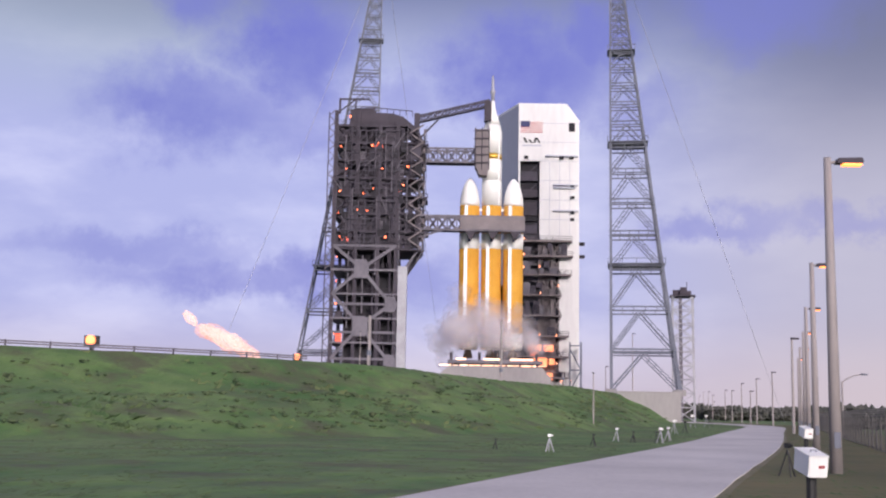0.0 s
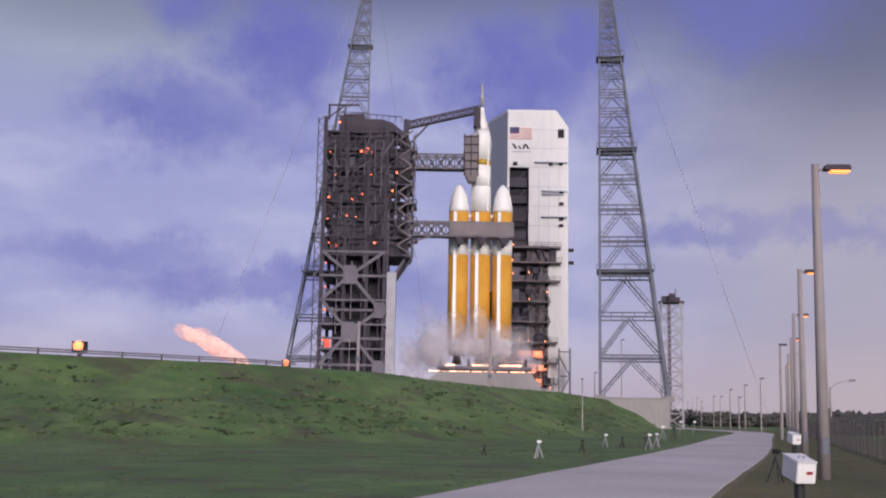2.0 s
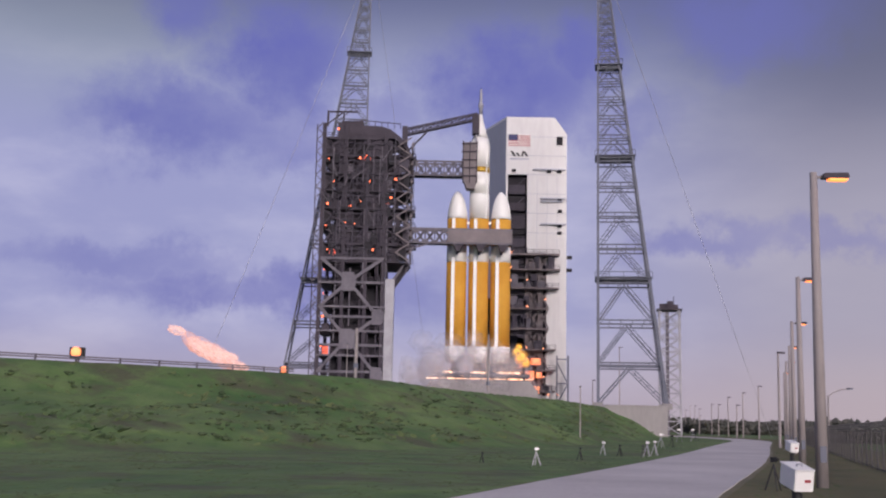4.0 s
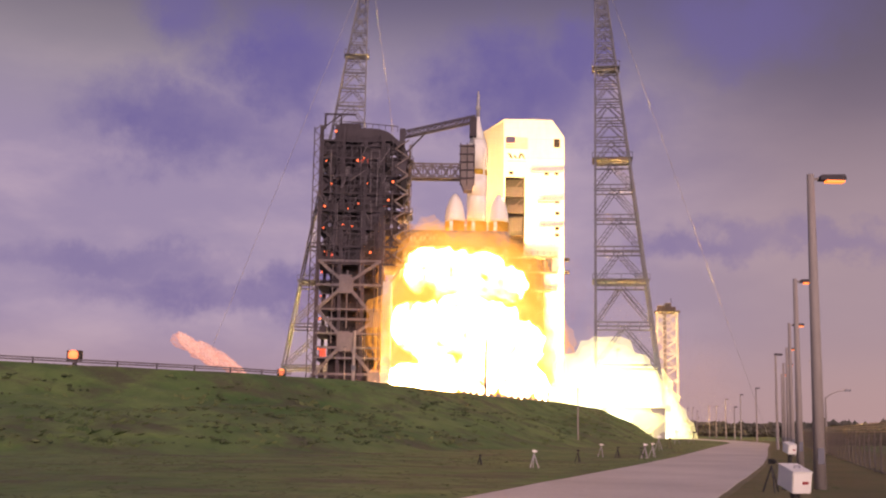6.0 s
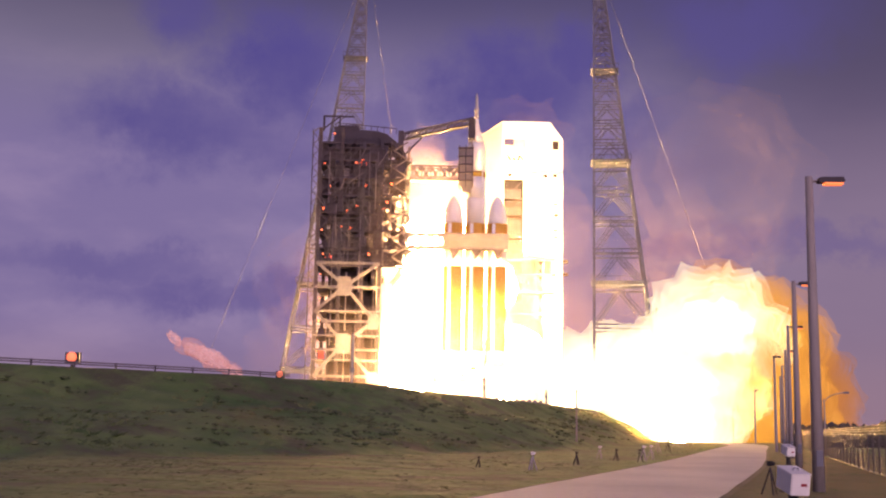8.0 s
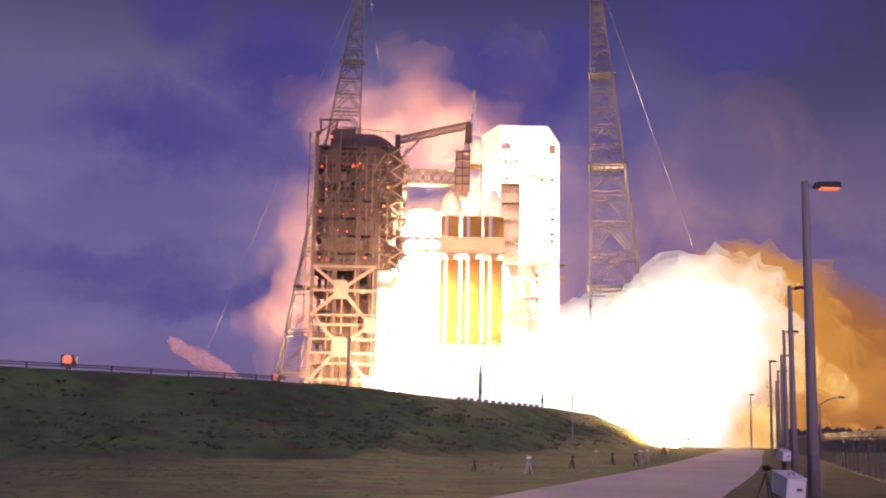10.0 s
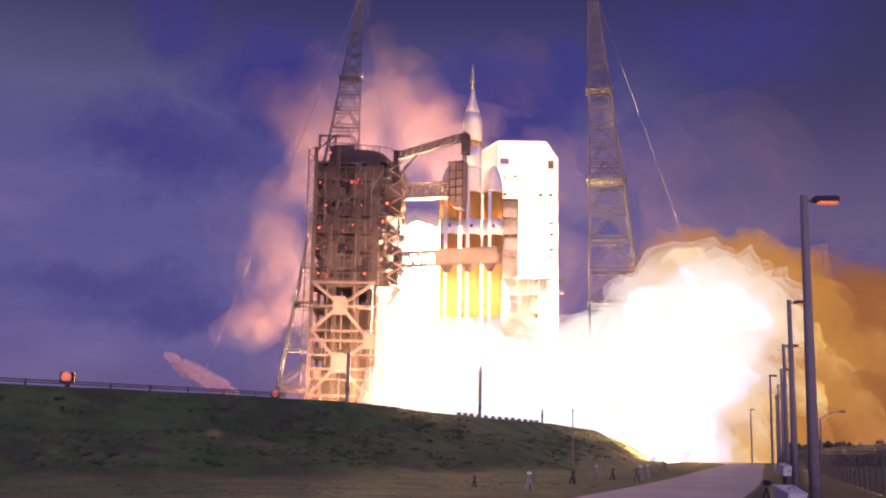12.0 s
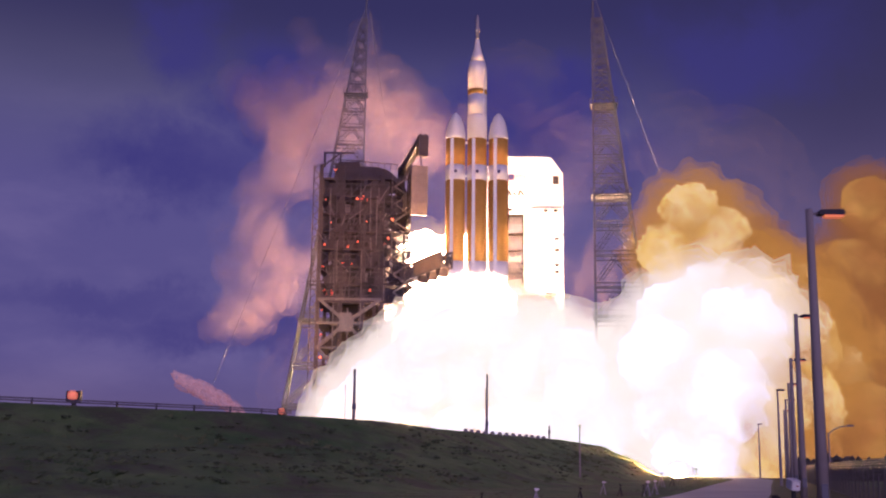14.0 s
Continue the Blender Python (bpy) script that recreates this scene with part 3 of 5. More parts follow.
    for a, b in zip(floors, floors[1:6]):
        for _ in range(4):
            x, w, h = rng.choice((rng.uniform(-29.8, -25), rng.uniform(-22, -16))), rng.uniform(0.8, 2.0), rng.uniform(1.5, 4.0)
            part("equipment_box", Geo().box(x, x + w, yf + 1.5, yf + 3, a + 0.02, a + h), rng.choice((RUST, RUST, DARK)), tower)
    for _ in range(16):
        x, z0 = rng.uniform(-29.5, -11), rng.uniform(0, 34)
        part("pipe", Geo().beam((x, yf - 0.15, z0), (x, yf - 0.15, z0 + rng.uniform(8, 34)), rng.uniform(0.2, 0.45), sides=8), rng.choice((RUST, RUSTLIGHT)), tower)
    for _ in range(26):
        x, z0 = rng.uniform(-29.8, -11), rng.uniform(34, 60)
        part("pipe", Geo().beam((x, yf - 0.7, z0), (x, yf - 0.7, min(67, z0 + rng.uniform(4, 16))), rng.uniform(0.12, 0.3), sides=6), rng.choice((RUST, RUSTMID, RUSTLIGHT)), tower)
    for _ in range(30):
        x, z0 = rng.uniform(-29.8, -13), rng.uniform(35, 64)
        part("strut", Geo().beam((x, yf - 0.8, z0), (x + rng.uniform(-4, 4), yf - 0.8, z0 + rng.uniform(1.5, 4.5)), rng.uniform(0.12, 0.22)), rng.choice((RUSTMID, RUSTLIGHT)), tower)
    # flat dark patches on the front, imitating the shade of deep openings
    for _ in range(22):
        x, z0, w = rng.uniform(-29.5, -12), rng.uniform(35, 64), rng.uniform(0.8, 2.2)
        part("shade_patch", Geo().box(x, x + w, yf - 0.62, yf - 0.5, z0, z0 + rng.uniform(0.8, 2.4)), DARK, tower)
    # slim lattice column along the outer edge
    for a in [1.5 * k for k in range(47)]:
        flip = 0.75 if int(a / 1.5) % 2 else -0.75
        part("lattice_bar", Geo().beam((-31.3 + flip, yf - 0.7, a), (-31.3 - flip, yf - 0.7, a + 1.5), 0.2), RUSTLIGHT, tower)
    for x in (-32.05, -30.55):
        part("lattice_post", Geo().beam((x, yf - 0.7, 0), (x, yf - 0.7, 70), 0.24), RUSTMID, tower)
    # stair flights zigzagging up the side that faces the rocket
    for k in range(14):
        a = 35.5 + 2.25 * k
        y1, y2 = (yf + 1.0, yf + 5.0) if k % 2 else (yf + 5.0, yf + 1.0)
        part("stair_flight", Geo().beam((-8.0, y1, a), (-8.0, y2, a + 2.25), 0.5), SCREEN, tower)
        part("stair_rail", Geo().beam((-7.5, y1, a + 1.1), (-7.5, y2, a + 3.35), 0.14).beam((-7.5, y1, a), (-7.5, y1, a + 1.1), 0.12), RUSTLIGHT, tower)
        x1, x2 = (-11.6, -8.2) if k % 2 else (-8.2, -11.6)
        part("cross_stair", Geo().beam((x1, yf - 0.6, a), (x2, yf - 0.6, a + 2.25), 0.32), SCREEN, tower)
    # corbel under the overhanging upper half
    for y in (yf + 2.5, (yf + yb) / 2, yb - 3):
        part("corbel", Geo().beam((-13.5, y, 29), (-8.8, y, 36), 0.6), RUSTLIGHT, tower)
    for z in (62.0, 57.0, 41.0):
        part("arm_bracket", Geo().box(-13.5, -9.0, yf + 2, yf + 10, z, z + 0.9), RUSTMID, tower)
    rng2 = random.Random(14)
    for z in (35.5, 40, 44.5, 49, 53.5, 58, 62.5):
        out = rng2.uniform(0.4, 2.0)
        part("balcony", Geo().box(-9.2, -8.6 + out, yf + rng2.uniform(1, 4), yf + rng2.uniform(7, 13), z - 0.4, z), RUSTMID, tower)
        part("balcony_rail", Geo().beam((-8.6 + out, yf + 3, z + 1.1), (-8.6 + out, yf + 9, z + 1.1), 0.14).beam((-8.6 + out, yf + 3, z), (-8.6 + out, yf + 3, z + 1.1), 0.12).beam((-9, yf + 3, z + 1.1), (-8.6 + out, yf + 3, z + 1.1), 0.12), RUSTMID, tower)
        part("knee_brace", Geo().beam((-9.6, yf + 2.2, z - 3.2), (-8.6 + out, yf + 2.2, z - 0.3), 0.25), RUSTLIGHT, tower)
    # rooftop: hood, rail and hoist frame
    part("roof_hood", Geo().plate([(-27, 67), (-12.5, 67), (-9.5, 64.4), (-9.0, 59), (-8.2, 63), (-9.6, 66.2), (-13.5, 69.4), (-16, 70.2), (-21, 70.4), (-21.4, 71), (-27, 71)], yf + 1, yb - 2), RUST, tower, "dark hooded roof plating")
    part("hoist_frame", Geo().box(-26.5, -21, yf + 5, yb - 5, 71, 72.6).beam((-29.6, yf + 1, 70), (-29.6, yf + 1, 74), 0.5).beam((-29.6, yf + 1, 73.8), (-22, yf + 1, 73.8), 0.4).beam((-25.6, yf + 1, 71), (-25.6, yf + 1, 73.8), 0.35).beam((-29.6, yf + 1, 70.6), (-25.6, yf + 1, 73.8), 0.3), RUST, tower)
    rail = Geo()
    for s in range(9):
        x = -24 + s * 1.6
        rail.beam((x, yf + 1, 69.5), (x, yf + 1, 72.0 - 0.12 * s), 0.15)
    rail.beam((-24, yf + 1, 71.9), (-11.2, yf + 1, 70.9), 0.18)
    part("roof_railing", rail, RUST, tower)
    lamps = [(-26.6, 68.7), (-27.3, 55.2), (-18.4, 55.4), (-13.0, 51.3), (-24.2, 44.9), (-21.9, 44.6), (-17.2, 38.1), (-28.5, 38), (-28.8, 61), (-21, 61.3),
             (-29.0, 33), (-29, 27), (-29, 21.4), (-23, 49), (-20.5, 50.3), (-28.8, 49.5), (-29.2, 14), (-19.4, 62), (-12, 56), (-29, 44)]
    for i, (x, z) in enumerate(lamps):
        lamp_at(tower, x, yf - 1.4, z, r=0.28 if i % 3 == 0 else 0.17)
    # red floodlit spots between the beams, put in as glowing boxes
    for x, z, w, h in ((-20.7, 61.0, 2.2, 1.2), (-28.2, 37.0, 1.6, 1.4), (-14.2, 50, 0.9, 2.2), (-29, 12, 1.4, 2.2), (-20.2, 2.6, 2.0, 2.4), (-28.6, 2, 1.5, 2)):
        part("red_glow_box", Geo().box(x, x + w, yf + 0.2, yf + 1, z, z + h), REDGLOW, tower, "small box put in for a red floodlit glow")


REDGLOW = glow("red_flood_glow", (1.0, 0.14, 0.07), 0.55)
umbilical_tower()


# ---- swing arms; their origin is the hinge on the umbilical tower ----
def truss(arm, length, tall, deep, bays, rise=0.0, mat=None, thick=0.42):
    mat = mat or RUSTLIGHT
    for z in (0, tall):
        for y in (-deep / 2, deep / 2):
            part("chord", Geo().beam((0, y, z), (length, y, z + rise), thick), mat, arm)
    for k in range(bays):
        a, b = length * k / bays, length * (k + 1) / bays
        ra, rb = rise * k / bays, rise * (k + 1) / bays
        for y in (-deep / 2, deep / 2):
            part("brace", Geo().beam((a, y, ra), (b, y, tall + rb) if k % 2 else (b, y, tall + rb), thick * 0.65), mat, arm)
            part("brace", Geo().beam((a, y, tall + ra), (b, y, rb), thick * 0.65), mat, arm)
            part("post", Geo().beam((b, y, rb), (b, y, tall + rb), 0.3), mat, arm)
        part("floor_beam", Geo().beam((b, -deep / 2, rb), (b, deep / 2, rb), 0.3), mat, arm)
    part("walkway", Geo().plate([(0, -0.1), (length, rise - 0.1), (length, rise + 0.12), (0, 0.12)], -deep / 2 + 0.2, deep / 2 - 0.2), RUST, arm)


def top_arm():
    arm = thing("capsule_access_arm", "slender upward sloping steel truss arm reaching the rocket nose", "swing arm", (-10.2, 288, 75.4), "swing arms")
    truss(arm, 18.6, 1.7, 1.4, 10, rise=4.6, mat=RUSTMID, thick=0.26)
    part("hinge_post", Geo().box(-0.7, 0.7, -0.8, 0.8, -8.5, 2.4), RUSTMID, arm, "stout hinge post")
    part("root_strut", Geo().beam((0, 0, -5), (5.5, 0, 1.0), 0.4), RUSTMID, arm)
    part("gripper", Geo().box(17.4, 19.2, -1.2, 1.2, 0.6, 5.8), RUST, arm)
    part("hose", Geo().beam((18.4, -0.4, 0.8), (18.8, -0.2, -5.5), 0.5, 0.3, 8), PALE, arm)
    return arm


def middle_arm():
    arm = thing("upper_swing_arm", "steel truss swing arm with a white room at its end", "swing arm", (-9.4, 287, 64.6), "swing arms")
    truss(arm, 14.2, 3.6, 3.0, 6)
    part("hinge_post", Geo().box(-0.8, 0.8, -1.6, 1.6, -2.0, 5.4), RUST, arm, "stout hinge post")
    cab = part("service_cabin", Geo().plate([(14.2, 8.6), (14.2, -0.4), (15.3, -3.2), (17.4, -3.4), (17.9, -0.6), (17.9, 8.8)], -2.0, 2.0), SCREEN, arm, "weathered brown grey service cabin")
    for k in range(5):
        part("rail", Geo().beam((13.9, -2.2, -0.2 + 2.1 * k), (18.0, -2.2, -0.1 + 2.1 * k), 0.3), RUST, cab)
    for x in (14.3, 16.0, 17.8):
        part("post", Geo().beam((x, -2.2, -2), (x, -2.2, 9), 0.25), RUST, cab)
    return arm


def lower_arm():
    arm = thing("lower_swing_arm", "long steel truss swing arm across the three boosters", "swing arm", (-9.2, 284.6, 46.8), "swing arms")
    truss(arm, 26.6, 3.5, 2.6, 11, thick=0.5)
    part("hinge_post", Geo().box(-0.8, 0.8, -1.4, 1.4, -2.2, 5.2), RUST, arm, "stout hinge post")
    part("root_strut", Geo().beam((0, -1.3, -2), (6.5, -1.3, 0.0), 0.4), RUSTLIGHT, arm)
    part("side_screen", Geo().box(10.6, 26.8, -1.6, -1.42, 0.2, 3.4), SCREEN, arm, "corrugated grey screen")
    for x in (13.2, 18.8, 24.4):
        part("hanger", Geo().plate([(x - 1.6, 0.2), (x + 1.6, 0.2), (x + 0.9, -1.0), (x + 0.4, -2.0), (x - 0.4, -2.0), (x - 0.9, -1.0)], -1.3, 1.0), RUST, arm)
    return arm


TOP_ARM, MIDDLE_ARM, LOWER_ARM = top_arm(), middle_arm(), lower_arm()


# ---- mobile service tower ----
def service_tower():
    rng = random.Random(9)
    mst = thing("service_tower", "huge white clad mobile service tower with an open steel base", "tower", (0, 0, PAD))
    y0 = 335.0
    part("front_cladding", Geo().plate([(18.7, 70.2), (36.9, 70.2), (36.9, 82.4), (33.2, 87.6), (18.7, 87.4)], y0, y0 + 1), CLAD, mst)
    part("front_cladding", Geo().plate([(25.1, 46.6), (36.9, 46.6), (36.9, 70.2), (25.1, 70.2)], y0, y0 + 1), CLAD, mst)
    part("front_cladding", Geo().plate([(18.7, 46.6), (19.3, 46.6), (19.3, 70.2), (18.7, 70.2)], y0, y0 + 1), CLAD, mst)
    part("corner_column", Geo().box(34.8, 36.9, y0 + 0.02, y0 + 3, 0, 46.6), CLAD, mst)
    # this wall's shade is in its greyer colour
    part("side_wall", Geo().prism([(18.7, y0), (18.7, y0 + 0.9), (12.9, 352.5), (12.2, 352.0)], 34, 87.2), CLADSHADE, mst, "white clad side wall, its shade put into the grey colour")
    part("far_wall", Geo().prism([(36.9, y0 + 1), (35.4, 360), (34.4, 360), (35.9, y0 + 1)], 0, 82.2), CLAD, mst)
    # dark colour here carries the gloom of the tower's inside
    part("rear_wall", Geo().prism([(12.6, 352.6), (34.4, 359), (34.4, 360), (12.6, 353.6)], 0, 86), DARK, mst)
    part("roof", Geo().prism([(18.7, y0 + 0.1), (33.2, y0 + 0.1), (33, 359), (12.6, 352)], 87.2, 88.0), CLAD, mst)
    part("roof_slope", Geo().plate([(33.2, 87.6), (36.9, 82.4), (37.1, 82.6), (33.4, 87.9)], y0 + 0.2, 358), CLAD, mst)
    # panel joints on the cladding
    for z in (52.5, 58.4, 64.3, 70.2, 76, 81.8):
        part("panel_joint", Geo().box(25.3 if z < 70 else 18.9, 36.7, y0 - 0.06, y0 - 0.01, z, z + 0.12), CLADSHADE, mst)
    for x in (28, 31, 34):
        part("panel_joint", Geo().box(x, x + 0.09, y0 - 0.05, y0 - 0.01, 46.7, 70), CLADSHADE, mst)
    for x0, x1, z in ((26.8, 36.4, 71.6), (29.0, 36.5, 62.8), (29.0, 36.5, 55.0), (29.2, 35.6, 61.9)):
        part("catwalk", Geo().box(x0, x1, y0 - 0.9, y0 - 0.02, z, z + 0.35), CLADSHADE, mst, "narrow grey catwalk")
    for x, z in ((34.0, 70.9), (31, 70.8), (34.2, 62.4), (34.3, 58.8), (34.2, 54.2), (34.2, 52.2), (20.4, 70.9)):
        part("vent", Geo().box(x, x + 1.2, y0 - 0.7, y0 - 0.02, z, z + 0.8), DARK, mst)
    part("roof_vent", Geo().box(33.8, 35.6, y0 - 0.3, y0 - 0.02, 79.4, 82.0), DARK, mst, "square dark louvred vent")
    for z in (45, 41.2):
        part("side_fixture", Geo().box(37.0, 38.6, y0 + 0.4, y0 + 1.6, z, z + 0.9), DARK, mst)
    # flag
    flag = part("flag_panel", Geo().box(19.3, 25.9, y0 - 0.1, y0 - 0.02, 78.9, 82.5), WHITE, mst, "painted flag with stripes and a blue corner")
    for k in range(7):
        z = 78.92 + k * 0.514
        part("stripe", Geo().box(19.3, 25.9, y0 - 0.13, y0 - 0.11, z, z + 0.27), FLAGRED, flag)
    part("canton", Geo().box(19.3, 22.1, y0 - 0.16, y0 - 0.14, 80.7, 82.5), FLAGBLUE, flag)
    mark = part("emblem", Geo().plate([(19.9, 77.4), (20.9, 75.8), (21.6, 75.8), (20.7, 77.4)], y0 - 0.1, y0 - 0.02), BLACK, mst, "angular dark emblem over a thin bar")
    part("stroke", Geo().plate([(21.6, 76.8), (22.3, 75.8), (22.9, 75.8), (22.3, 76.8)], y0 - 0.1, y0 - 0.02), BLACK, mark)
    part("stroke", Geo().plate([(23.1, 75.8), (23.7, 75.8), (24.2, 77.4), (23.6, 77.4)], y0 - 0.1, y0 - 0.02), BLACK, mark)
    part("stroke", Geo().plate([(24.4, 77.4), (23.8, 77.4), (24.7, 75.8), (25.3, 75.8)], y0 - 0.1, y0 - 0.02), BLACK, mark)
    part("bar", Geo().box(19.9, 25.5, y0 - 0.1, y0 - 0.02, 74.8, 75.2), CLADSHADE, mark)
    # open slot with work floors inside
    part("inner_wall", Geo().box(25.2, 25.6, y0 + 1.1, 352, 0, 70), STEEL, mst)
    part("inner_rear_wall", Geo().box(15.6, 25.2, 350.2, 350.8, 0, 70), STEEL, mst)
    for z in (64.5, 59.5, 54, 48.5, 43.5, 39, 34, 28, 22, 16, 10, 4.5):
        part("work_floor", Geo().box(19.4, 25.1, y0 + 2.4, 350, z, z + 0.5), RUSTLIGHT, mst)
        part("fold_down_flap", Geo().box(19.6, 24.6, y0 + 1.5, y0 + 1.8, z, z + rng.uniform(1.6, 4.4)), rng.choice((RUST, RUSTMID, RUSTLIGHT)), mst)
    # added dark sheets that give the open slot its inner shade
    for z0, z1 in ((47.0, 52.0), (52.4, 58.8), (59.3, 64.0), (64.5, 69.8)):
        part("slot_shade_sheet", Geo().box(19.5, 25.0, y0 + 2.0, y0 + 2.2, z0, z1), DARK, mst, "dark sheet standing in for the shade inside the slot")
        part("panel_brace", Geo().beam((19.8, y0 + 1.9, z0), (24.7, y0 + 1.9, z1), 0.28), RUSTMID, mst)
    # steelwork of the base with its stepped galleries
    for x in (19.4, 25.2, 29.0, 31.6):
        part("column", Geo().beam((x, y0 + 0.6, 0), (x, y0 + 0.6, 46.5), 0.8), SCREEN, mst)
    for a, b, right in ((0, 6, 33.6), (6, 12, 33.6), (12, 18, 33.6), (18, 24, 31), (24, 30, 31), (30, 36, 34.4), (36, 41.5, 34.8), (41.5, 46, 34.6)):
        part("gallery", Geo().box(19.2, right, y0 - 2.6, y0 + 1.5, b - 0.5, b), SCREEN, mst)
        g = Geo()
        for h in (0.6, 1.2):
            g.beam((19.2, y0 - 2.5, b + h), (right, y0 - 2.5, b + h), 0.12)
        for s in range(9):
            x = 19.2 + (right - 19.2) * s / 8
            g.beam((x, y0 - 2.5, b), (x, y0 - 2.5, b + 1.2), 0.12)
        part("railing", g, RUSTLIGHT, mst)
        for x0, x1 in ((25.2, 29.0), (29.0, 31.6)):
            part("brace", Geo().beam((x0, y0 + 0.2, a), (x1, y0 + 0.2, b), 0.45), SCREEN, mst)
            part("brace", Geo().beam((x1, y0 + 0.2, a), (x0, y0 + 0.2, b), 0.45), SCREEN, mst)
        for _ in range(4):
            x, h = rng.uniform(20, right - 2.5), rng.uniform(1.5, 4)
            part("equipment_box", Geo().box(x, x + rng.uniform(0.8, 2.4), y0 - 1.5, y0 + 0.5, a + 0.02, a + h), rng.choice((RUSTMID, RUSTLIGHT, SCREEN)), mst)
    part("backing", Geo().box(25.8, 30.4, y0 + 4, y0 + 4.5, 0, 46.4), SCREEN, mst)
    part("base_cladding", Geo().box(31.0, 34.78, y0 + 0.05, y0 + 0.5, 0, 46.5), CLAD, mst)
    part("stair_tower", Geo().beam((37.0, y0 - 4, 0), (37.0, y0 - 4, 16), 0.5).beam((33.8, y0 - 4, 0), (33.8, y0 - 4, 16), 0.4).beam((33.8, y0 - 4, 2), (37, y0 - 4, 8), 0.35).beam((37, y0 - 4, 8), (33.8, y0 - 4, 14), 0.35).beam((33.8, y0 - 4, 8), (37, y0 - 4, 8), 0.35).beam((33.8, y0 - 4, 15), (37, y0 - 4, 15), 0.35), STEEL, mst)
    for x, z in ((20.3, 41.6), (20.3, 37.8), (25, 38), (30.4, 32.4), (25.2, 30.2), (22.3, 18.2), (25.0, 18.2), (29.9, 18), (28.2, 10.8), (30, 9.9), (31.4, 4.8), (34.0, 4.8), (20.4, 46.2)):
        lamp_at(mst, x, y0 - 3.4, z, FLOOD, r=0.24)
    for x, z, w, h in ((22.0, 13.6, 3.8, 1.7), (26.4, 13.4, 2.8, 1.8), (23.6, 9.0, 3.8, 2.8), (28.0, 9.6, 1.6, 1.6), (23.4, 5.2, 5.6, 1.9), (22.6, 11.9, 2.2, 1.2)):
        part("lit_bay", Geo().box(x, x + w, y0 - 1.9, y0 - 1.2, z, z + h), BAY, mst, "bay glowing orange")


BAY = gas("orange_bay_light", (1.0, 0.30, 0.10), (0.8, 0.14, 0.04), strength=1.7, scale=0.5, albedo=0.2)
service_tower()


# ---- launch table ----
def launch_table():
    table = thing("launch_table", "grey concrete launch table with a steel top", "launch table", (0, 0, PAD))
    part("plinth", Geo().plate([(-4.6, 0), (24.5, 0), (24.0, 4.0), (21.8, 6.6), (-0.8, 6.8), (-3.4, 4.6)], 280, 299), CONCRETE, table)
    part("deck", Geo().box(-1.2, 22.0, 280.5, 298.5, 7.4, 8.2), RUSTLIGHT, table)
    for x in (-0.4, 6.6, 13.0, 20.8):
        part("post", Geo().box(x - 0.5, x + 0.5, 281, 282, 6.6, 7.4), RUST, table)
        part("hold_down_post", Geo().beam((x, 284.5, 8.2), (x, 284.5, 10.2), 0.7), RUST, table)
    x = -3.2
    sparks = random.Random(6)
    while x < 21:
        w = sparks.uniform(0.6, 3.4)
        h = sparks.uniform(0.12, 0.34)
        part("spark_line", Geo().box(x, x + w, 280.3, 280.45, 6.9 - h / 2, 6.9 + h / 2), STRIP, table, "line of glowing sparks under the table deck")
        x += w + sparks.uniform(0.05, 0.7)
    for x0, x1 in ((0.8, 3.2), (7.6, 12.0), (14.2, 19.8)):
        part("burnoff_igniter", Geo().box(x0, x1, 283, 283.3, 8.22, 8.75), STRIP, table, "row of glowing burn-off igniters")


STRIP = gas("igniter_sparks", (1.0, 0.70, 0.45), (0.9, 0.35, 0.15), strength=2.6, scale=0.7, albedo=0.3)
launch_table()


# ---- rocket; its origin is on the axis of the middle core, at the foot of the engines ----
CX, CY, CZ = 9.4, 290.0, 15.6
SPACING = 5.62


def booster(rocket, x, middle):
    name = "core_stage" if middle else "side_booster"
    r = 2.56
    body = part(name, Geo().lathe([(r, 5.7), (r, 27.2)], x, 0, 48), FOAM, rocket, "orange foam insulated tank", True)
    part("engine_skirt", Geo().lathe([(2.3, 1.6), (r + 0.03, 2.6), (r + 0.03, 5.7)], x, 0, 48), WHITE, body, "white engine skirt", True)
    part("nozzle", Geo().lathe([(1.25, -0.6), (1.1, 0.4), (0.8, 1.4), (0.5, 2.2)], x, 0, 32), NOZZLE, body, "dark engine nozzle", True)
    part("intertank", Geo().lathe([(r + 0.03, 27.2), (r + 0.03, 31.2)], x, 0, 48), WHITE, body, "white intertank band", True)
    part("upper_tank", Geo().lathe([(r, 31.2), (r, 38.4)], x, 0, 48), FOAM, body, "", True)
    part("emblem", Geo().box(x - 0.35, x + 0.35, -r - 0.08, -r - 0.03, 28.9, 29.7), FLAGBLUE, body, "small dark blue emblem")
    for dx, w in ((-0.95, 0.85),):
        y = -math.sqrt(r * r - dx * dx)
        part("raceway", Geo().box(x + dx - w / 2, x + dx + w / 2, y - 0.22, y + 0.3, 3.0, 38.2), WHITE, body, "white cable raceway")
    if not middle:
        nose = [(r + 0.02, 38.4), (r + 0.02, 39.2), (2.42, 40.6), (2.12, 42.2), (1.65, 43.7), (1.05, 44.9), (0.45, 45.6), (0.08, 45.8)]
        part("nose_cone", Geo().lathe(nose, x, 0, 48), WHITE, body, "white pointed nose cone", True)


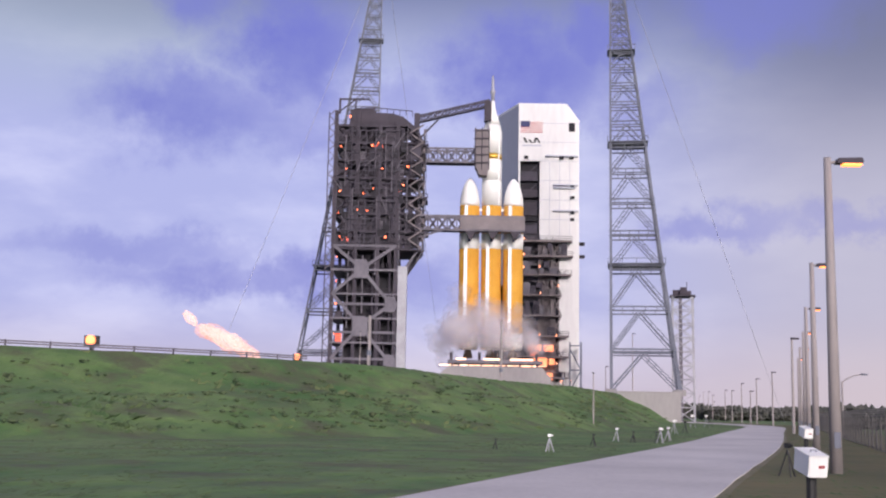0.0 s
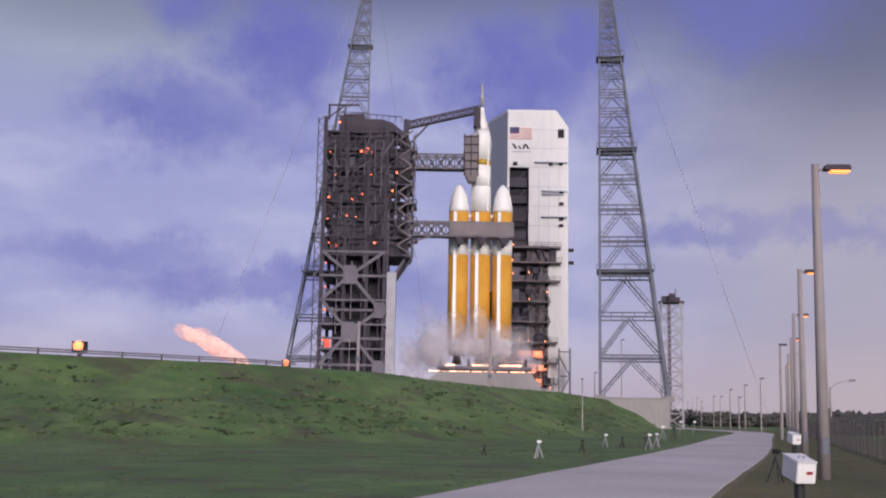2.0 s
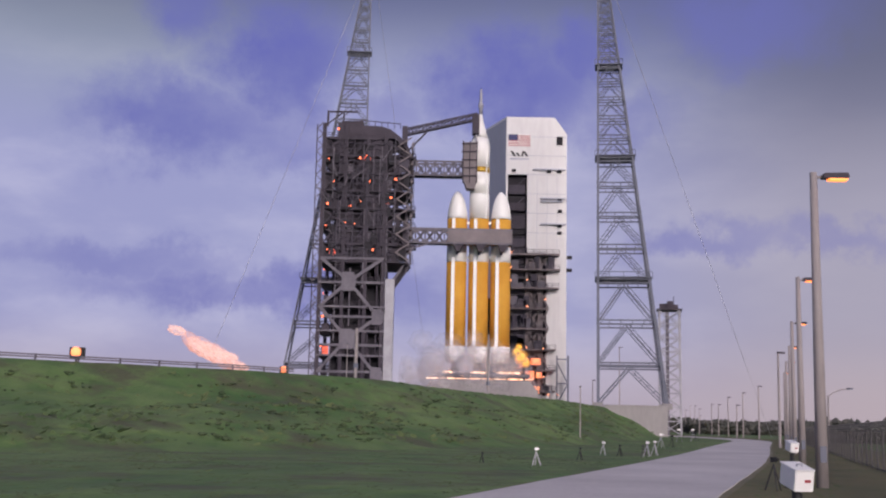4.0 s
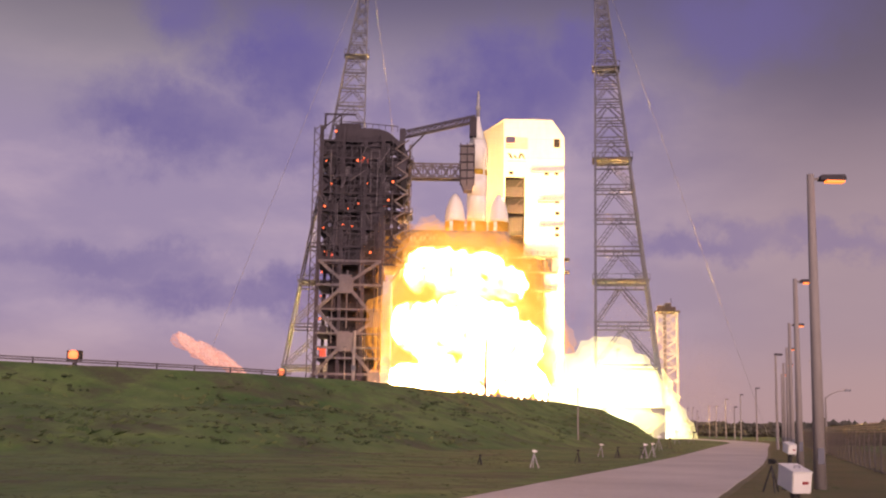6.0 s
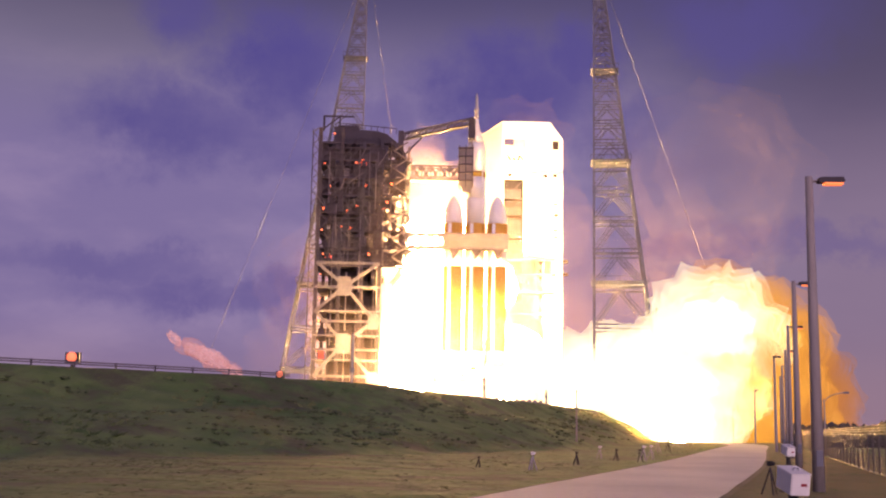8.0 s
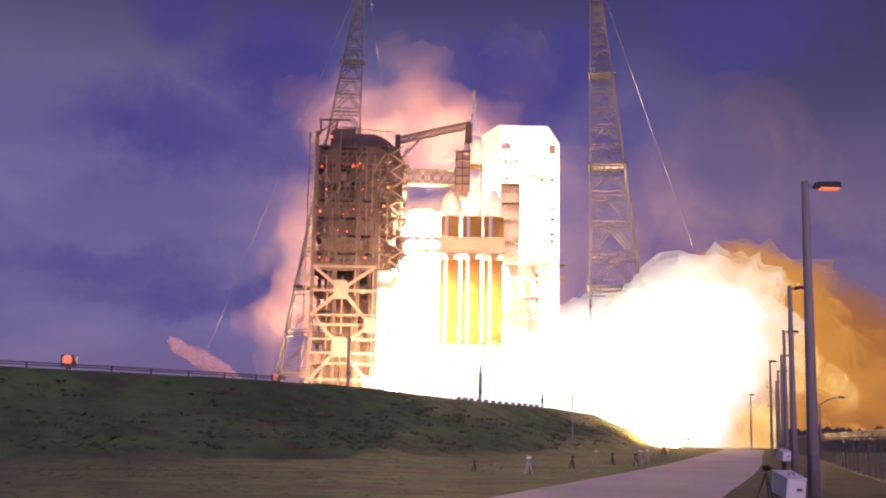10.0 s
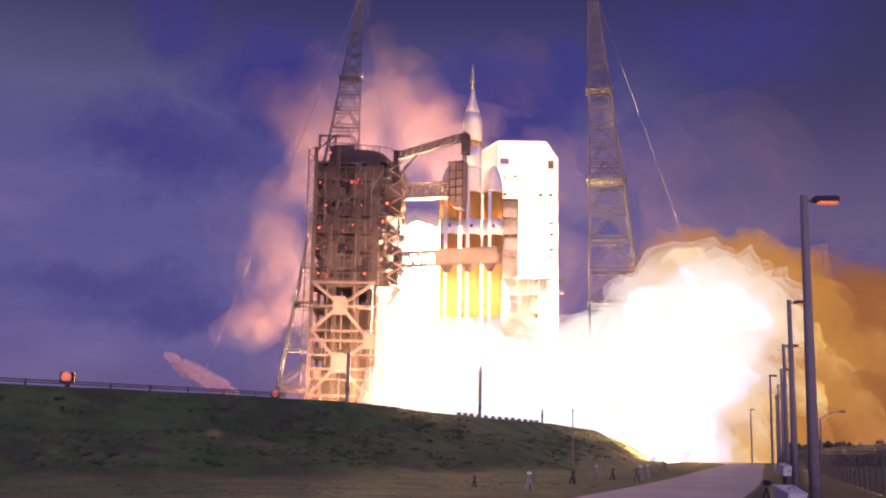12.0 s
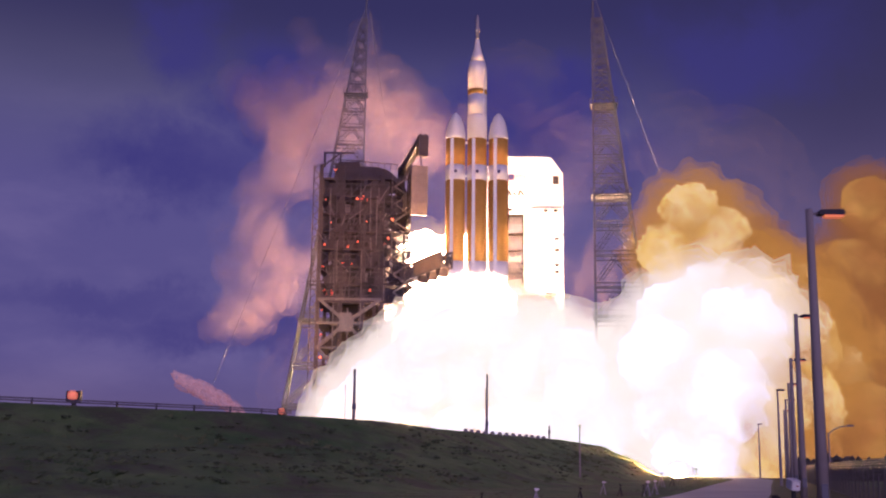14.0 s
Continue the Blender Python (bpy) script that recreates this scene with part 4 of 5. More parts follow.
def build_rocket():
    rocket = thing("rocket", "triple core orange and white heavy rocket with a crew capsule", "rocket", (CX, CY, CZ))
    for x, middle in ((-SPACING, False), (0, True), (SPACING, False)):
        booster(rocket, x, middle)
    for z in (6.2, 28.5, 37.5):
        for s in (-1, 1):
            part("strut", Geo().beam((s * 2.4, -0.4, z), (s * 3.3, -0.4, z), 0.5), WHITE, rocket)
    part("interstage", Geo().lathe([(2.58, 38.4), (2.58, 44.5), (2.5, 45.0)], 0, 0, 48), WHITE, rocket, "white interstage", True)
    part("upper_stage", Geo().lathe([(2.5, 45.0), (2.52, 50.6)], 0, 0, 48), WHITE, rocket, "white upper stage", True)
    part("gold_band", Geo().lathe([(2.55, 50.6), (2.55, 52.0)], 0, 0, 48), GOLD, rocket, "narrow gold band", True)
    part("service_module_fairing", Geo().lathe([(2.5, 52.0), (2.55, 57.2), (2.5, 58.0), (2.1, 59.8)], 0, 0, 48), WHITE, rocket, "white fairing", True)
    part("capsule_cover", Geo().lathe([(2.1, 59.8), (1.55, 61.6), (1.0, 63.4), (0.62, 65.2), (0.5, 66.4)], 0, 0, 40), WHITE, rocket, "white ogive capsule cover", True)
    part("escape_tower", Geo().lathe([(0.5, 66.4), (0.46, 68.2), (0.66, 68.5), (0.66, 69.2), (0.4, 69.6), (0.36, 72.0), (0.12, 73.5)], 0, 0, 24), PALE, rocket, "slim escape tower", True)
    part("raceway", Geo().box(1.5, 1.8, -2.35, -1.9, 38.4, 57.5), WHITE, rocket, "white cable raceway")
    return rocket


ROCKET = build_rocket()


def engine_plume(x):
    prof = [(4.6, -34), (4.4, -27), (3.6, -19), (2.6, -11), (2.0, -4.5), (1.62, -0.9), (1.4, 1.2)]
    g = Geo().lathe(prof, 0, 0, 28)
    for i, (a, b, c) in enumerate(g.v):
        k = 1 + 0.22 * noise.noise((a * 0.4 + x, b * 0.4, c * 0.16))
        g.v[i] = (a * k, b * k, c)
    ob = solid("engine_flame", g, PLUME, "blinding white engine flame under the rocket", "flame", "engine flames", smooth=True)
    return ob


PLUMES = [(dx, engine_plume(dx)) for dx in (-SPACING, 0, SPACING)]


# ---- roadside: lamp posts, camera boxes, fence, far poles, scrub ----
def street_lamp():
    lamp = thing("street_lamp", "tall grey concrete street lamp with a dim amber head", "street lamp", (12.05, 36.4, 0), "street lamps")
    part("pole", Geo().beam((0, 0, -0.2), (0, 0, 10.1), 0.40, 0.23, 12), POLE, lamp, smooth=True)
    part("arm", Geo().beam((0, 0, 9.92), (0.35, 0, 9.98), 0.09, sides=8), POLE, lamp)
    head = part("head", Geo().plate([(0.28, 9.9), (1.1, 9.9), (1.14, 9.98), (1.08, 10.09), (0.34, 10.07), (0.28, 10.0)], -0.17, 0.17), RUST, lamp, "flat brown lamp head")
    part("lens", Geo().plate([(0.5, 9.84), (1.08, 9.84), (1.09, 9.899), (0.48, 9.899)], -0.15, 0.15), AMBER, head, "amber lens")
    part("door_plate", Geo().box(-0.1, 0.1, -0.19, -0.15, 0.8, 1.3), STEEL, lamp)
    return lamp


LAMP = street_lamp()
for x, y in ((19.5, 62.0), (27.0, 87.6), (34.5, 113.0), (42.0, 139.0), (49.4, 164.5)):
    copy_thing(LAMP, pose(x, y, 0, 0, 0, random.uniform(-6, 6)))


def far_pole(x, y, h):
    pole = thing("utility_pole", "slim grey pole standing beside the far road", "pole", (x, y, 0), "utility poles")
    part("shaft", Geo().beam((0, 0, -0.2), (0, 0, h), 0.34, 0.2, 8), POLE, pole)
    part("fitting", Geo().box(-0.1, 0.7, -0.15, 0.15, h - 0.2, h), RUST, pole)


for x, y, h in ((35.6, 120.5, 10), (59.4, 214, 10), (67, 254, 10), (73, 291, 10), (80, 330, 9), (88, 372, 10), (93, 412, 9), (101, 455, 11), (62, 240, 7), (107, 500, 10),
                (122, 560, 13), (118, 520, 8), (42, 268, 20.5), (40.0, 300, 14)):
    far_pole(x, y, h)


def cobra_lamp():
    lamp = thing("cobra_lamp", "grey lamp post with a long curved arm", "street lamp", (38.4, 113.6, 0))
    part("pole", Geo().beam((0, 0, -0.2), (0, 0, 5.3), 0.22, 0.16, 10), POLE, lamp)
    g = Geo()
    pts = [(0, 5.2), (0.6, 5.65), (1.3, 5.9), (2.0, 6.0)]
    for (a, b), (c, d) in zip(pts, pts[1:]):
        g.beam((a, 0, b), (c, 0, d), 0.1, sides=8)
    part("arm", g, POLE, lamp)
    part("head", Geo().box(1.9, 2.5, -0.12, 0.12, 5.92, 6.1), STEEL, lamp)


cobra_lamp()


def camera_box(x, y, z, turn, size):
    box = thing("camera_box", "white weatherproof camera box on a black post", "camera box", (x, y, 0), "camera boxes", turn=turn)
    s = size
    bm = bmesh.new()
    bmesh.ops.create_cube(bm, size=1)
    bmesh.ops.scale(bm, vec=(0.36 * s, 0.62 * s, 0.38 * s), verts=bm.verts)
    bmesh.ops.bevel(bm, geom=bm.edges[:], offset=0.015, segments=2, affect="EDGES")
    me = bpy.data.meshes.new("housing")
    bm.to_mesh(me)
    bm.free()
    me.materials.append(WHITE)
    house = new("housing", me)
    house.parent = box
    house.matrix_basis = pose(0, 0, z, 12, 0, 0)
    part("lid", Geo().box(-0.187 * s, 0.187 * s, -0.32 * s, 0.32 * s, 0.185 * s, 0.205 * s), WHITE, house, "slightly overhanging white lid")
    part("label_plate", Geo().box(0.0, 0.11 * s, -0.321 * s, -0.313 * s, -0.02 * s, 0.03 * s), FLAGRED, house, "small dark red plate")
    part("handle", Geo().beam((-0.05 * s, -0.06, 0.25 * s), (0.05 * s, -0.06, 0.25 * s), 0.02).beam((-0.05 * s, -0.06, 0.21 * s), (-0.05 * s, -0.06, 0.25 * s), 0.02).beam((0.05 * s, -0.06, 0.21 * s), (0.05 * s, -0.06, 0.25 * s), 0.02), PALE, house)
    part("post", Geo().beam((0, 0, -0.2), (0, 0, z - 0.15 * s), 0.18 * s, sides=10), BLACK, box, "black post")
    part("base_plate", Geo().box(-0.22, 0.22, -0.22, 0.22, 0, 0.04), BLACK, box)


camera_box(6.12, 19.8, 0.98, 8, 0.95)
camera_box(11.0, 36.0, 1.28, 6, 0.75)


def tripod(x, y, h, dark, turn):
    stand = thing("camera_tripod", "small remote camera on a splayed tripod in the grass", "tripod", (x, y, height(x, y)), "remote cameras", turn=turn)
    for k in range(3):
        s = 2 * math.pi * k / 3
        part("leg", Geo().beam((0.28 * h * math.cos(s), 0.28 * h * math.sin(s), -0.05), (0, 0, h * 0.75), 0.05, sides=6), PALE if not dark else BLACK, stand)
    part("camera", Geo().box(-0.05 * h, 0.05 * h, -0.08 * h, 0.08 * h, h * 0.8, h * 0.94).beam((0, -0.08 * h, h * 0.87), (0, -0.17 * h, h * 0.87), 0.08 * h, sides=8), BLACK if dark else WHITE, stand, "" if dark else "white bagged camera")


tripod(9.9, 34.2, 1.05, True, 30)
for x, y, h, dark in ((2.1, 55, 0.5, True), (4.4, 52, 0.85, False), (7.6, 62, 0.7, True), (10.7, 75, 0.9, False), (11.3, 72, 0.75, True), (12.2, 69, 0.8, True), (13.0, 72, 1.0, False), (14.4, 77, 1.0, False),
                      (14.0, 78, 0.8, True), (20.0, 104, 1.4, False), (22.2, 110, 1.2, True), (32.8, 158, 1.9, False), (37.8, 172, 1.9, False), (40.1, 180, 1.8, True)):
    tripod(x, y, h, dark, random.uniform(0, 120))


def marker_post(x, y, h):
    ob = thing("marker_post", "thin weathered pole standing in the grass", "pole", (x, y, height(x, y)), "thin poles")
    part("shaft", Geo().beam((0, 0, -0.3), (0, 0, h), 0.18, 0.13, 8), POLE, ob)
    part("cap", Geo().beam((0, 0, h), (0, 0, h + 0.15), 0.22, sides=8), BLACK, ob)


marker_post(15.2, 124, 5.4)
marker_post(8.4, 205, 9)
marker_post(-15.4, 190, 8.5)


def chain_fence():
    fence = thing("chain_link_fence", "long chain link fence with steel posts beside the verge", "fence")
    a, b = Vector((12.6, 26)), Vector((66, 214))
    d = (b - a).normalized()
    n = int((b - a).length / 3)
    wires = Geo()
    for k in range(n):
        p = a + d * (3 * k)
        part("post", Geo().beam((*p, -0.2), (*p, 1.93), 0.09, sides=8).beam((*p, 1.93), (p.x + 0.3, p.y - 0.08, 2.28), 0.06), WIRE, fence)
    for z in (0.1, 1.88, 2.03, 2.14, 2.26):
        off = 0.3 * max(0, z - 2.5) / 0.45
        wires.beam((a.x + off, a.y, z), (b.x + off, b.y, z), 0.05)
    part("rail_wire", wires, WIRE, fence)
    mesh = Geo()
    step = 0.22
    for k in range(int((b - a).length * 0.75 / step)):
        p, q = a + d * (k * step), a + d * (k * step + 1.2)
        mesh.beam((*p, 0.1), (*q, 1.88), 0.006, sides=3)
        mesh.beam((*q, 0.1), (*p, 1.88), 0.006, sides=3)
    tagged(part("wire_mesh", mesh, WIRE, fence), kind="stuff")


chain_fence()


def crest_pole(x, y, h):
    pole = thing("marker_pole", "slim weathered pole standing on the embankment crest", "pole", (x, y, height(x, y)), "crest poles")
    part("shaft", Geo().beam((0, 0, -0.3), (0, 0, h), 0.36, 0.28, 8), POLE, pole)
    part("collar", Geo().beam((0, 0, min(1.0, h * 0.4)), (0, 0, min(1.5, h * 0.6)), 0.5, sides=8), STEEL, pole, "dark clamp round the shaft")


for x, y, h in ((6.5, 153.4, 7.8), (-8.2, 112, 4.9), (17.2, 178.8, 2.0)):
    crest_pole(x, y, h)


def crest_block(x, y):
    block = thing("crest_block", "small weathered concrete block along the embankment crest", "block", (x, y, height(x, y)), "crest blocks")
    part("footing", Geo().box(-0.34, 0.34, -0.2, 0.2, -0.3, 0.08), CONCRETE, block)
    part("cap", Geo().box(-0.28, 0.28, -0.15, 0.15, 0.08, 0.34), CONCRETE, block)


for k in range(13):
    y = 145.5 + 2.6 * k
    crest_block(line(CREST, y) - 0.2, y)


def guard_rail():
    rail = thing("guard_rail", "weathered steel guard rail along the embankment crest", "guard rail")
    pts = [(-76, 48.6), (-55, 65.6), (-33.2, 84.6), (-17.6, 97.6), (-13.2, 103.6)]
    for (x0, y0), (x1, y1) in zip(pts, pts[1:]):
        g = Geo()
        for z in (0.2, 0.38):
            g.beam((x0, y0, height(x0, y0) + z), (x1, y1, height(x1, y1) + z), 0.11)
        part("rail", g, RUSTLIGHT, rail)
        k = int(math.hypot(x1 - x0, y1 - y0) / 3)
        for s in range(k):
            x, y = x0 + (x1 - x0) * s / k, y0 + (y1 - y0) * s / k
            part("post", Geo().box(x - 0.06, x + 0.06, y - 0.06, y + 0.06, height(x, y) - 0.2, height(x, y) + 0.46), RUSTMID, rail)


guard_rail()


def beacon(x, y, r):
    z = height(x, y)
    ob = thing("warning_beacon", "glowing orange red warning beacon on the crest", "beacon", (x, y, z), "warning beacons")
    part("stand", Geo().beam((0, 0, -0.2), (0, 0, 0.5), 0.2, sides=8), BLACK, ob)
    part("housing", Geo().box(-r * 1.5, r * 1.5, -0.1, 0.5, 0.35, 0.45 + 2 * r), BLACK, ob)
    part("lens", Geo().lathe([(r * 0.5, 0.45), (r, 0.45 + 0.4 * r), (r * 1.05, 0.45 + r), (r, 0.45 + 1.5 * r), (r * 0.5, 0.45 + 2 * r)], 0, -0.2, 16), FLOODRED, ob, "lit orange lens", True)


FLOODRED = glow("beacon_glass", (1.0, 0.28, 0.10), 1.9)
beacon(-28.6, 90.2, 0.36)
beacon(-15.2, 112, 0.28)


def scrub(name, label, ranges, seed):
    """A far belt of trees: many small leaf clumps over hidden stems."""
    rng = random.Random(seed)
    g = Geo()
    for x0, y0, x1, y1, h, n in ranges:
        for _ in range(n):
            s = rng.random()
            x, y = x0 + (x1 - x0) * s + rng.uniform(-6, 6), y0 + (y1 - y0) * s + rng.uniform(-8, 8)
            top = h * (0.55 + 0.45 * noise.noise((s * 14, seed, 0)) + rng.uniform(-0.15, 0.2))
            g.beam((x, y, 0), (x, y, max(0.8, top * 0.7)), 0.25, 0.1, 4)
            for _ in range(7):
                r = rng.uniform(0.5, 1.4)
                c = Vector((x + rng.uniform(-2.2, 2.2), y + rng.uniform(-2, 2), max(0.3, top * rng.uniform(0.2, 1))))
                base = len(g.v)
                for k in range(6):
                    v = Vector(((1, 0, 0), (-1, 0, 0), (0, 1, 0), (0, -1, 0), (0, 0, 1), (0, 0, -1))[k]) * r * rng.uniform(0.6, 1.2)
                    g.v.append(tuple(c + v))
                g.f += [tuple(base + i for i in q) for q in ((0, 2, 4), (2, 1, 4), (1, 3, 4), (3, 0, 4), (2, 0, 5), (1, 2, 5), (3, 1, 5), (0, 3, 5))]
    solid(name, g, LEAF, label, "trees", kind="stuff")


scrub("tree_line", "dark low scrub and trees along the horizon", [(95, 420, 330, 640, 6.5, 900), (62, 180, 150, 320, 4.2, 500), (70, 520, 240, 700, 9, 500), (150, 330, 260, 380, 7, 400)], 3)


def grass_tufts():
    rng = random.Random(11)
    g = Geo()
    for _ in range(16000):
        y = 22 + 210 * rng.random() ** 1.7
        x = rng.uniform(-0.42 * y - 6, 0.42 * y + 4)
        mid = min(ROADLINE, key=lambda p: abs(p[1] - y))[0]
        near = [p for p in zip(ROADLINE, ROADLINE[1:]) if p[0][1] <= y <= p[1][1]]
        if near:
            (xa, ya), (xb, yb) = near[0]
            mid = xa + (xb - xa) * (y - ya) / (yb - ya)
        if abs(x - mid) < 3.5 or y > 250:
            continue
        z = height(x, y)
        slope = 0.3 < z < 5.8
        patch = noise.noise((x * 0.12, y * 0.12, 3.0))
        if patch < 0.12 and rng.random() < 0.8:
            continue
        h = (0.14 + 0.3 * max(0, patch)) if slope else 0.04
        h *= rng.uniform(0.5, 1.4)
        for _ in range(2):
            s = rng.uniform(0, math.pi)
            w = (0.10 + 0.0016 * y) * (1.3 if slope else 1)
            dx, dy = w * math.cos(s), w * math.sin(s)
            n = len(g.v)
            lx, ly = rng.uniform(-0.5, 0.5), rng.uniform(0.2, 0.8)
            g.v += [(x - dx, y - dy, z - 0.03), (x + dx, y + dy, z - 0.03), (x + lx, y + ly, z + h)]
            g.f.append((n, n + 1, n + 2))
    solid("grass_tufts", g, BLADES, "rough green grass covering the slope and field", "grass", kind="stuff")


grass_tufts()


def shrubs():
    rng = random.Random(17)
    g = Geo()
    made = 0
    while made < 330:
        y = 40 + 190 * rng.random() ** 1.5
        x = rng.uniform(-0.42 * y - 8, 0.2 * y)
        z = height(x, y)
        if not 0.5 < z < 5.3 or noise.noise((x * 0.07, y * 0.07, 6.0)) + rng.uniform(-0.7, 0.5) < 0.1:
            continue
        made += 1
        for _ in range(5):
            r = rng.uniform(0.06, 0.17)
            cx, cy, cz = x + rng.uniform(-1.0, 1.0), y + rng.uniform(-0.6, 0.6), z + r * rng.uniform(-0.1, 0.4)
            n = len(g.v)
            for k in range(6):
                d = ((1, 0, 0), (-1, 0, 0), (0, 1, 0), (0, -1, 0), (0, 0, 1), (0, 0, -1))[k]
                s = r * rng.uniform(0.7, 1.5)
                g.v.append((cx + d[0] * s * 1.5, cy + d[1] * s * 1.5, cz + d[2] * s * 0.7))
            g.f += [tuple(n + q for q in t) for t in ((0, 2, 4), (2, 1, 4), (1, 3, 4), (3, 0, 4), (2, 0, 5), (1, 2, 5), (3, 1, 5), (0, 3, 5))]
    solid("low_shrubs", g, SHRUB, "dark rough weeds scattered over the slope", "shrubs", kind="stuff", smooth=True)


shrubs()


# ---- gas flare ----
def puff_mesh(name, mat, seed, rough=0.36, detail=5, size=1.0):
    bm = bmesh.new()
    bmesh.ops.create_icosphere(bm, subdivisions=detail, radius=1)
    for v in bm.verts:
        p = v.co.copy()
        k = 0
        amp, freq = rough, 1.5
        for o in range(5):
            k += amp * (0.55 - abs(noise.noise(p * freq + Vector((seed * 7.1, seed * 3.3, o * 5.7))))) * 1.4
            amp, freq = amp * 0.52, freq * 2.05
        v.co = p * (0.85 + k) * size
    me = bpy.data.meshes.new(name)
    bm.to_mesh(me)
    bm.free()
    me.materials.append(mat)
    for p in me.polygons:
        p.use_smooth = True
    return me


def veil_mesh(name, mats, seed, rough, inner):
    """Closed layers one outside the other, the outer ones thinner, for the soft glowing rim of a cloud."""
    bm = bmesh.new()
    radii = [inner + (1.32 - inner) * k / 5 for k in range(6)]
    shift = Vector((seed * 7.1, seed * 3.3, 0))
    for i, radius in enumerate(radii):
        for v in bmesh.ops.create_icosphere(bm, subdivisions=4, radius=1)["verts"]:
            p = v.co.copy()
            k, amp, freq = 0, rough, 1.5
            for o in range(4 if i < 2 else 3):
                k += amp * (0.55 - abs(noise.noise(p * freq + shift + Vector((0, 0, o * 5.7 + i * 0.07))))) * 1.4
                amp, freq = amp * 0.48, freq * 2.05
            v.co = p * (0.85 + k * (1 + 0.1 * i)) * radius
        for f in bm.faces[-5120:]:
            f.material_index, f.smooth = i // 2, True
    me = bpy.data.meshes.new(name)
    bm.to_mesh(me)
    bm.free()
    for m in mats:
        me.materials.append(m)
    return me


def soft_mesh(name, mat, seed, count):
    """Thin vapour: many overlapping faint billows with uneven outlines, gathered in one drifting body."""
    rng = random.Random(seed)
    bm = bmesh.new()
    for k in range(count):
        d = Vector((rng.gauss(0, 0.46), rng.gauss(0, 0.4), rng.gauss(0, 0.36)))
        r = rng.uniform(0.3, 0.62) * (1.15 - 0.45 * min(1, d.length))
        for shell in (0.7, 1.05):
            for v in bmesh.ops.create_icosphere(bm, subdivisions=3, radius=1)["verts"]:
                p = v.co.copy()
                q = 0.8 + 0.55 * (0.5 - abs(noise.noise(p * 1.5 + d * 5))) + 0.3 * noise.noise(p * 3.4 + d * 9) + 0.12 * noise.noise(p * 7.5 + d * 3)
                v.co = d + p * q * r * shell
    for f in bm.faces:
        f.smooth = True
    me = bpy.data.meshes.new(name)
    bm.to_mesh(me)
    bm.free()
    me.materials.append(mat)
    return me


def flare_stack():
    stack = thing("flare_stack", "slim vent pipe of the burning gas flare", "flare stack", (-26.0, 150, PAD))
    part("pipe", Geo().beam((0, 0, -0.2), (0, 0, 2.3), 0.3, sides=10), RUST, stack)
    part("tip", Geo().beam((0, 0, 2.3), (0, 0, 2.6), 0.42, sides=10), BLACK, stack)


flare_stack()
FLAMES = []
rng = random.Random(21)
for k in range(9):
    s = k / 8
    core = k % 2 == 0
    me = puff_mesh("flare_flame", FLARECORE if core else FLARE, 30 + k, 0.5, 3)
    r = 0.30 + 0.62 * math.sin(math.pi * min(1, s * 0.75 + 0.12)) + (0.1 if not core else 0)
    ob = tagged(new("flare_flame", me), "pale orange flame blown sideways from the vent pipe", "flame", "flare flames")
    ob.scale = (r * 1.75, r * 0.8, r * 0.85)
    FLAMES.append((ob, s, r, rng.uniform(0, 6), rng.uniform(-0.2, 0.2)))


# ---- exhaust: clouds that roll out of the flame trench ----
CLOUD_MESHES = {}


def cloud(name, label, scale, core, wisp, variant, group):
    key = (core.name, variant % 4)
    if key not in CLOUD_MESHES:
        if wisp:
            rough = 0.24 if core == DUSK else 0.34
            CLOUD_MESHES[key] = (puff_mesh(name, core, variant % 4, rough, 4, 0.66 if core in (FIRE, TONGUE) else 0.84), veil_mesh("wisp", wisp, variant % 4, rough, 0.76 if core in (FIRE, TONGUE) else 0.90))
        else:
            count = 4 if core == BLOOM else 10
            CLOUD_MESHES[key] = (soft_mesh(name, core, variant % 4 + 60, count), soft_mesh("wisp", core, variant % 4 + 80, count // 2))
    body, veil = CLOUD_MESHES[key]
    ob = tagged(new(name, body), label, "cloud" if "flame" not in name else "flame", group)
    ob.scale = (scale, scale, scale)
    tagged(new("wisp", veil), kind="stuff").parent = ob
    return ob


CLOUDS = []


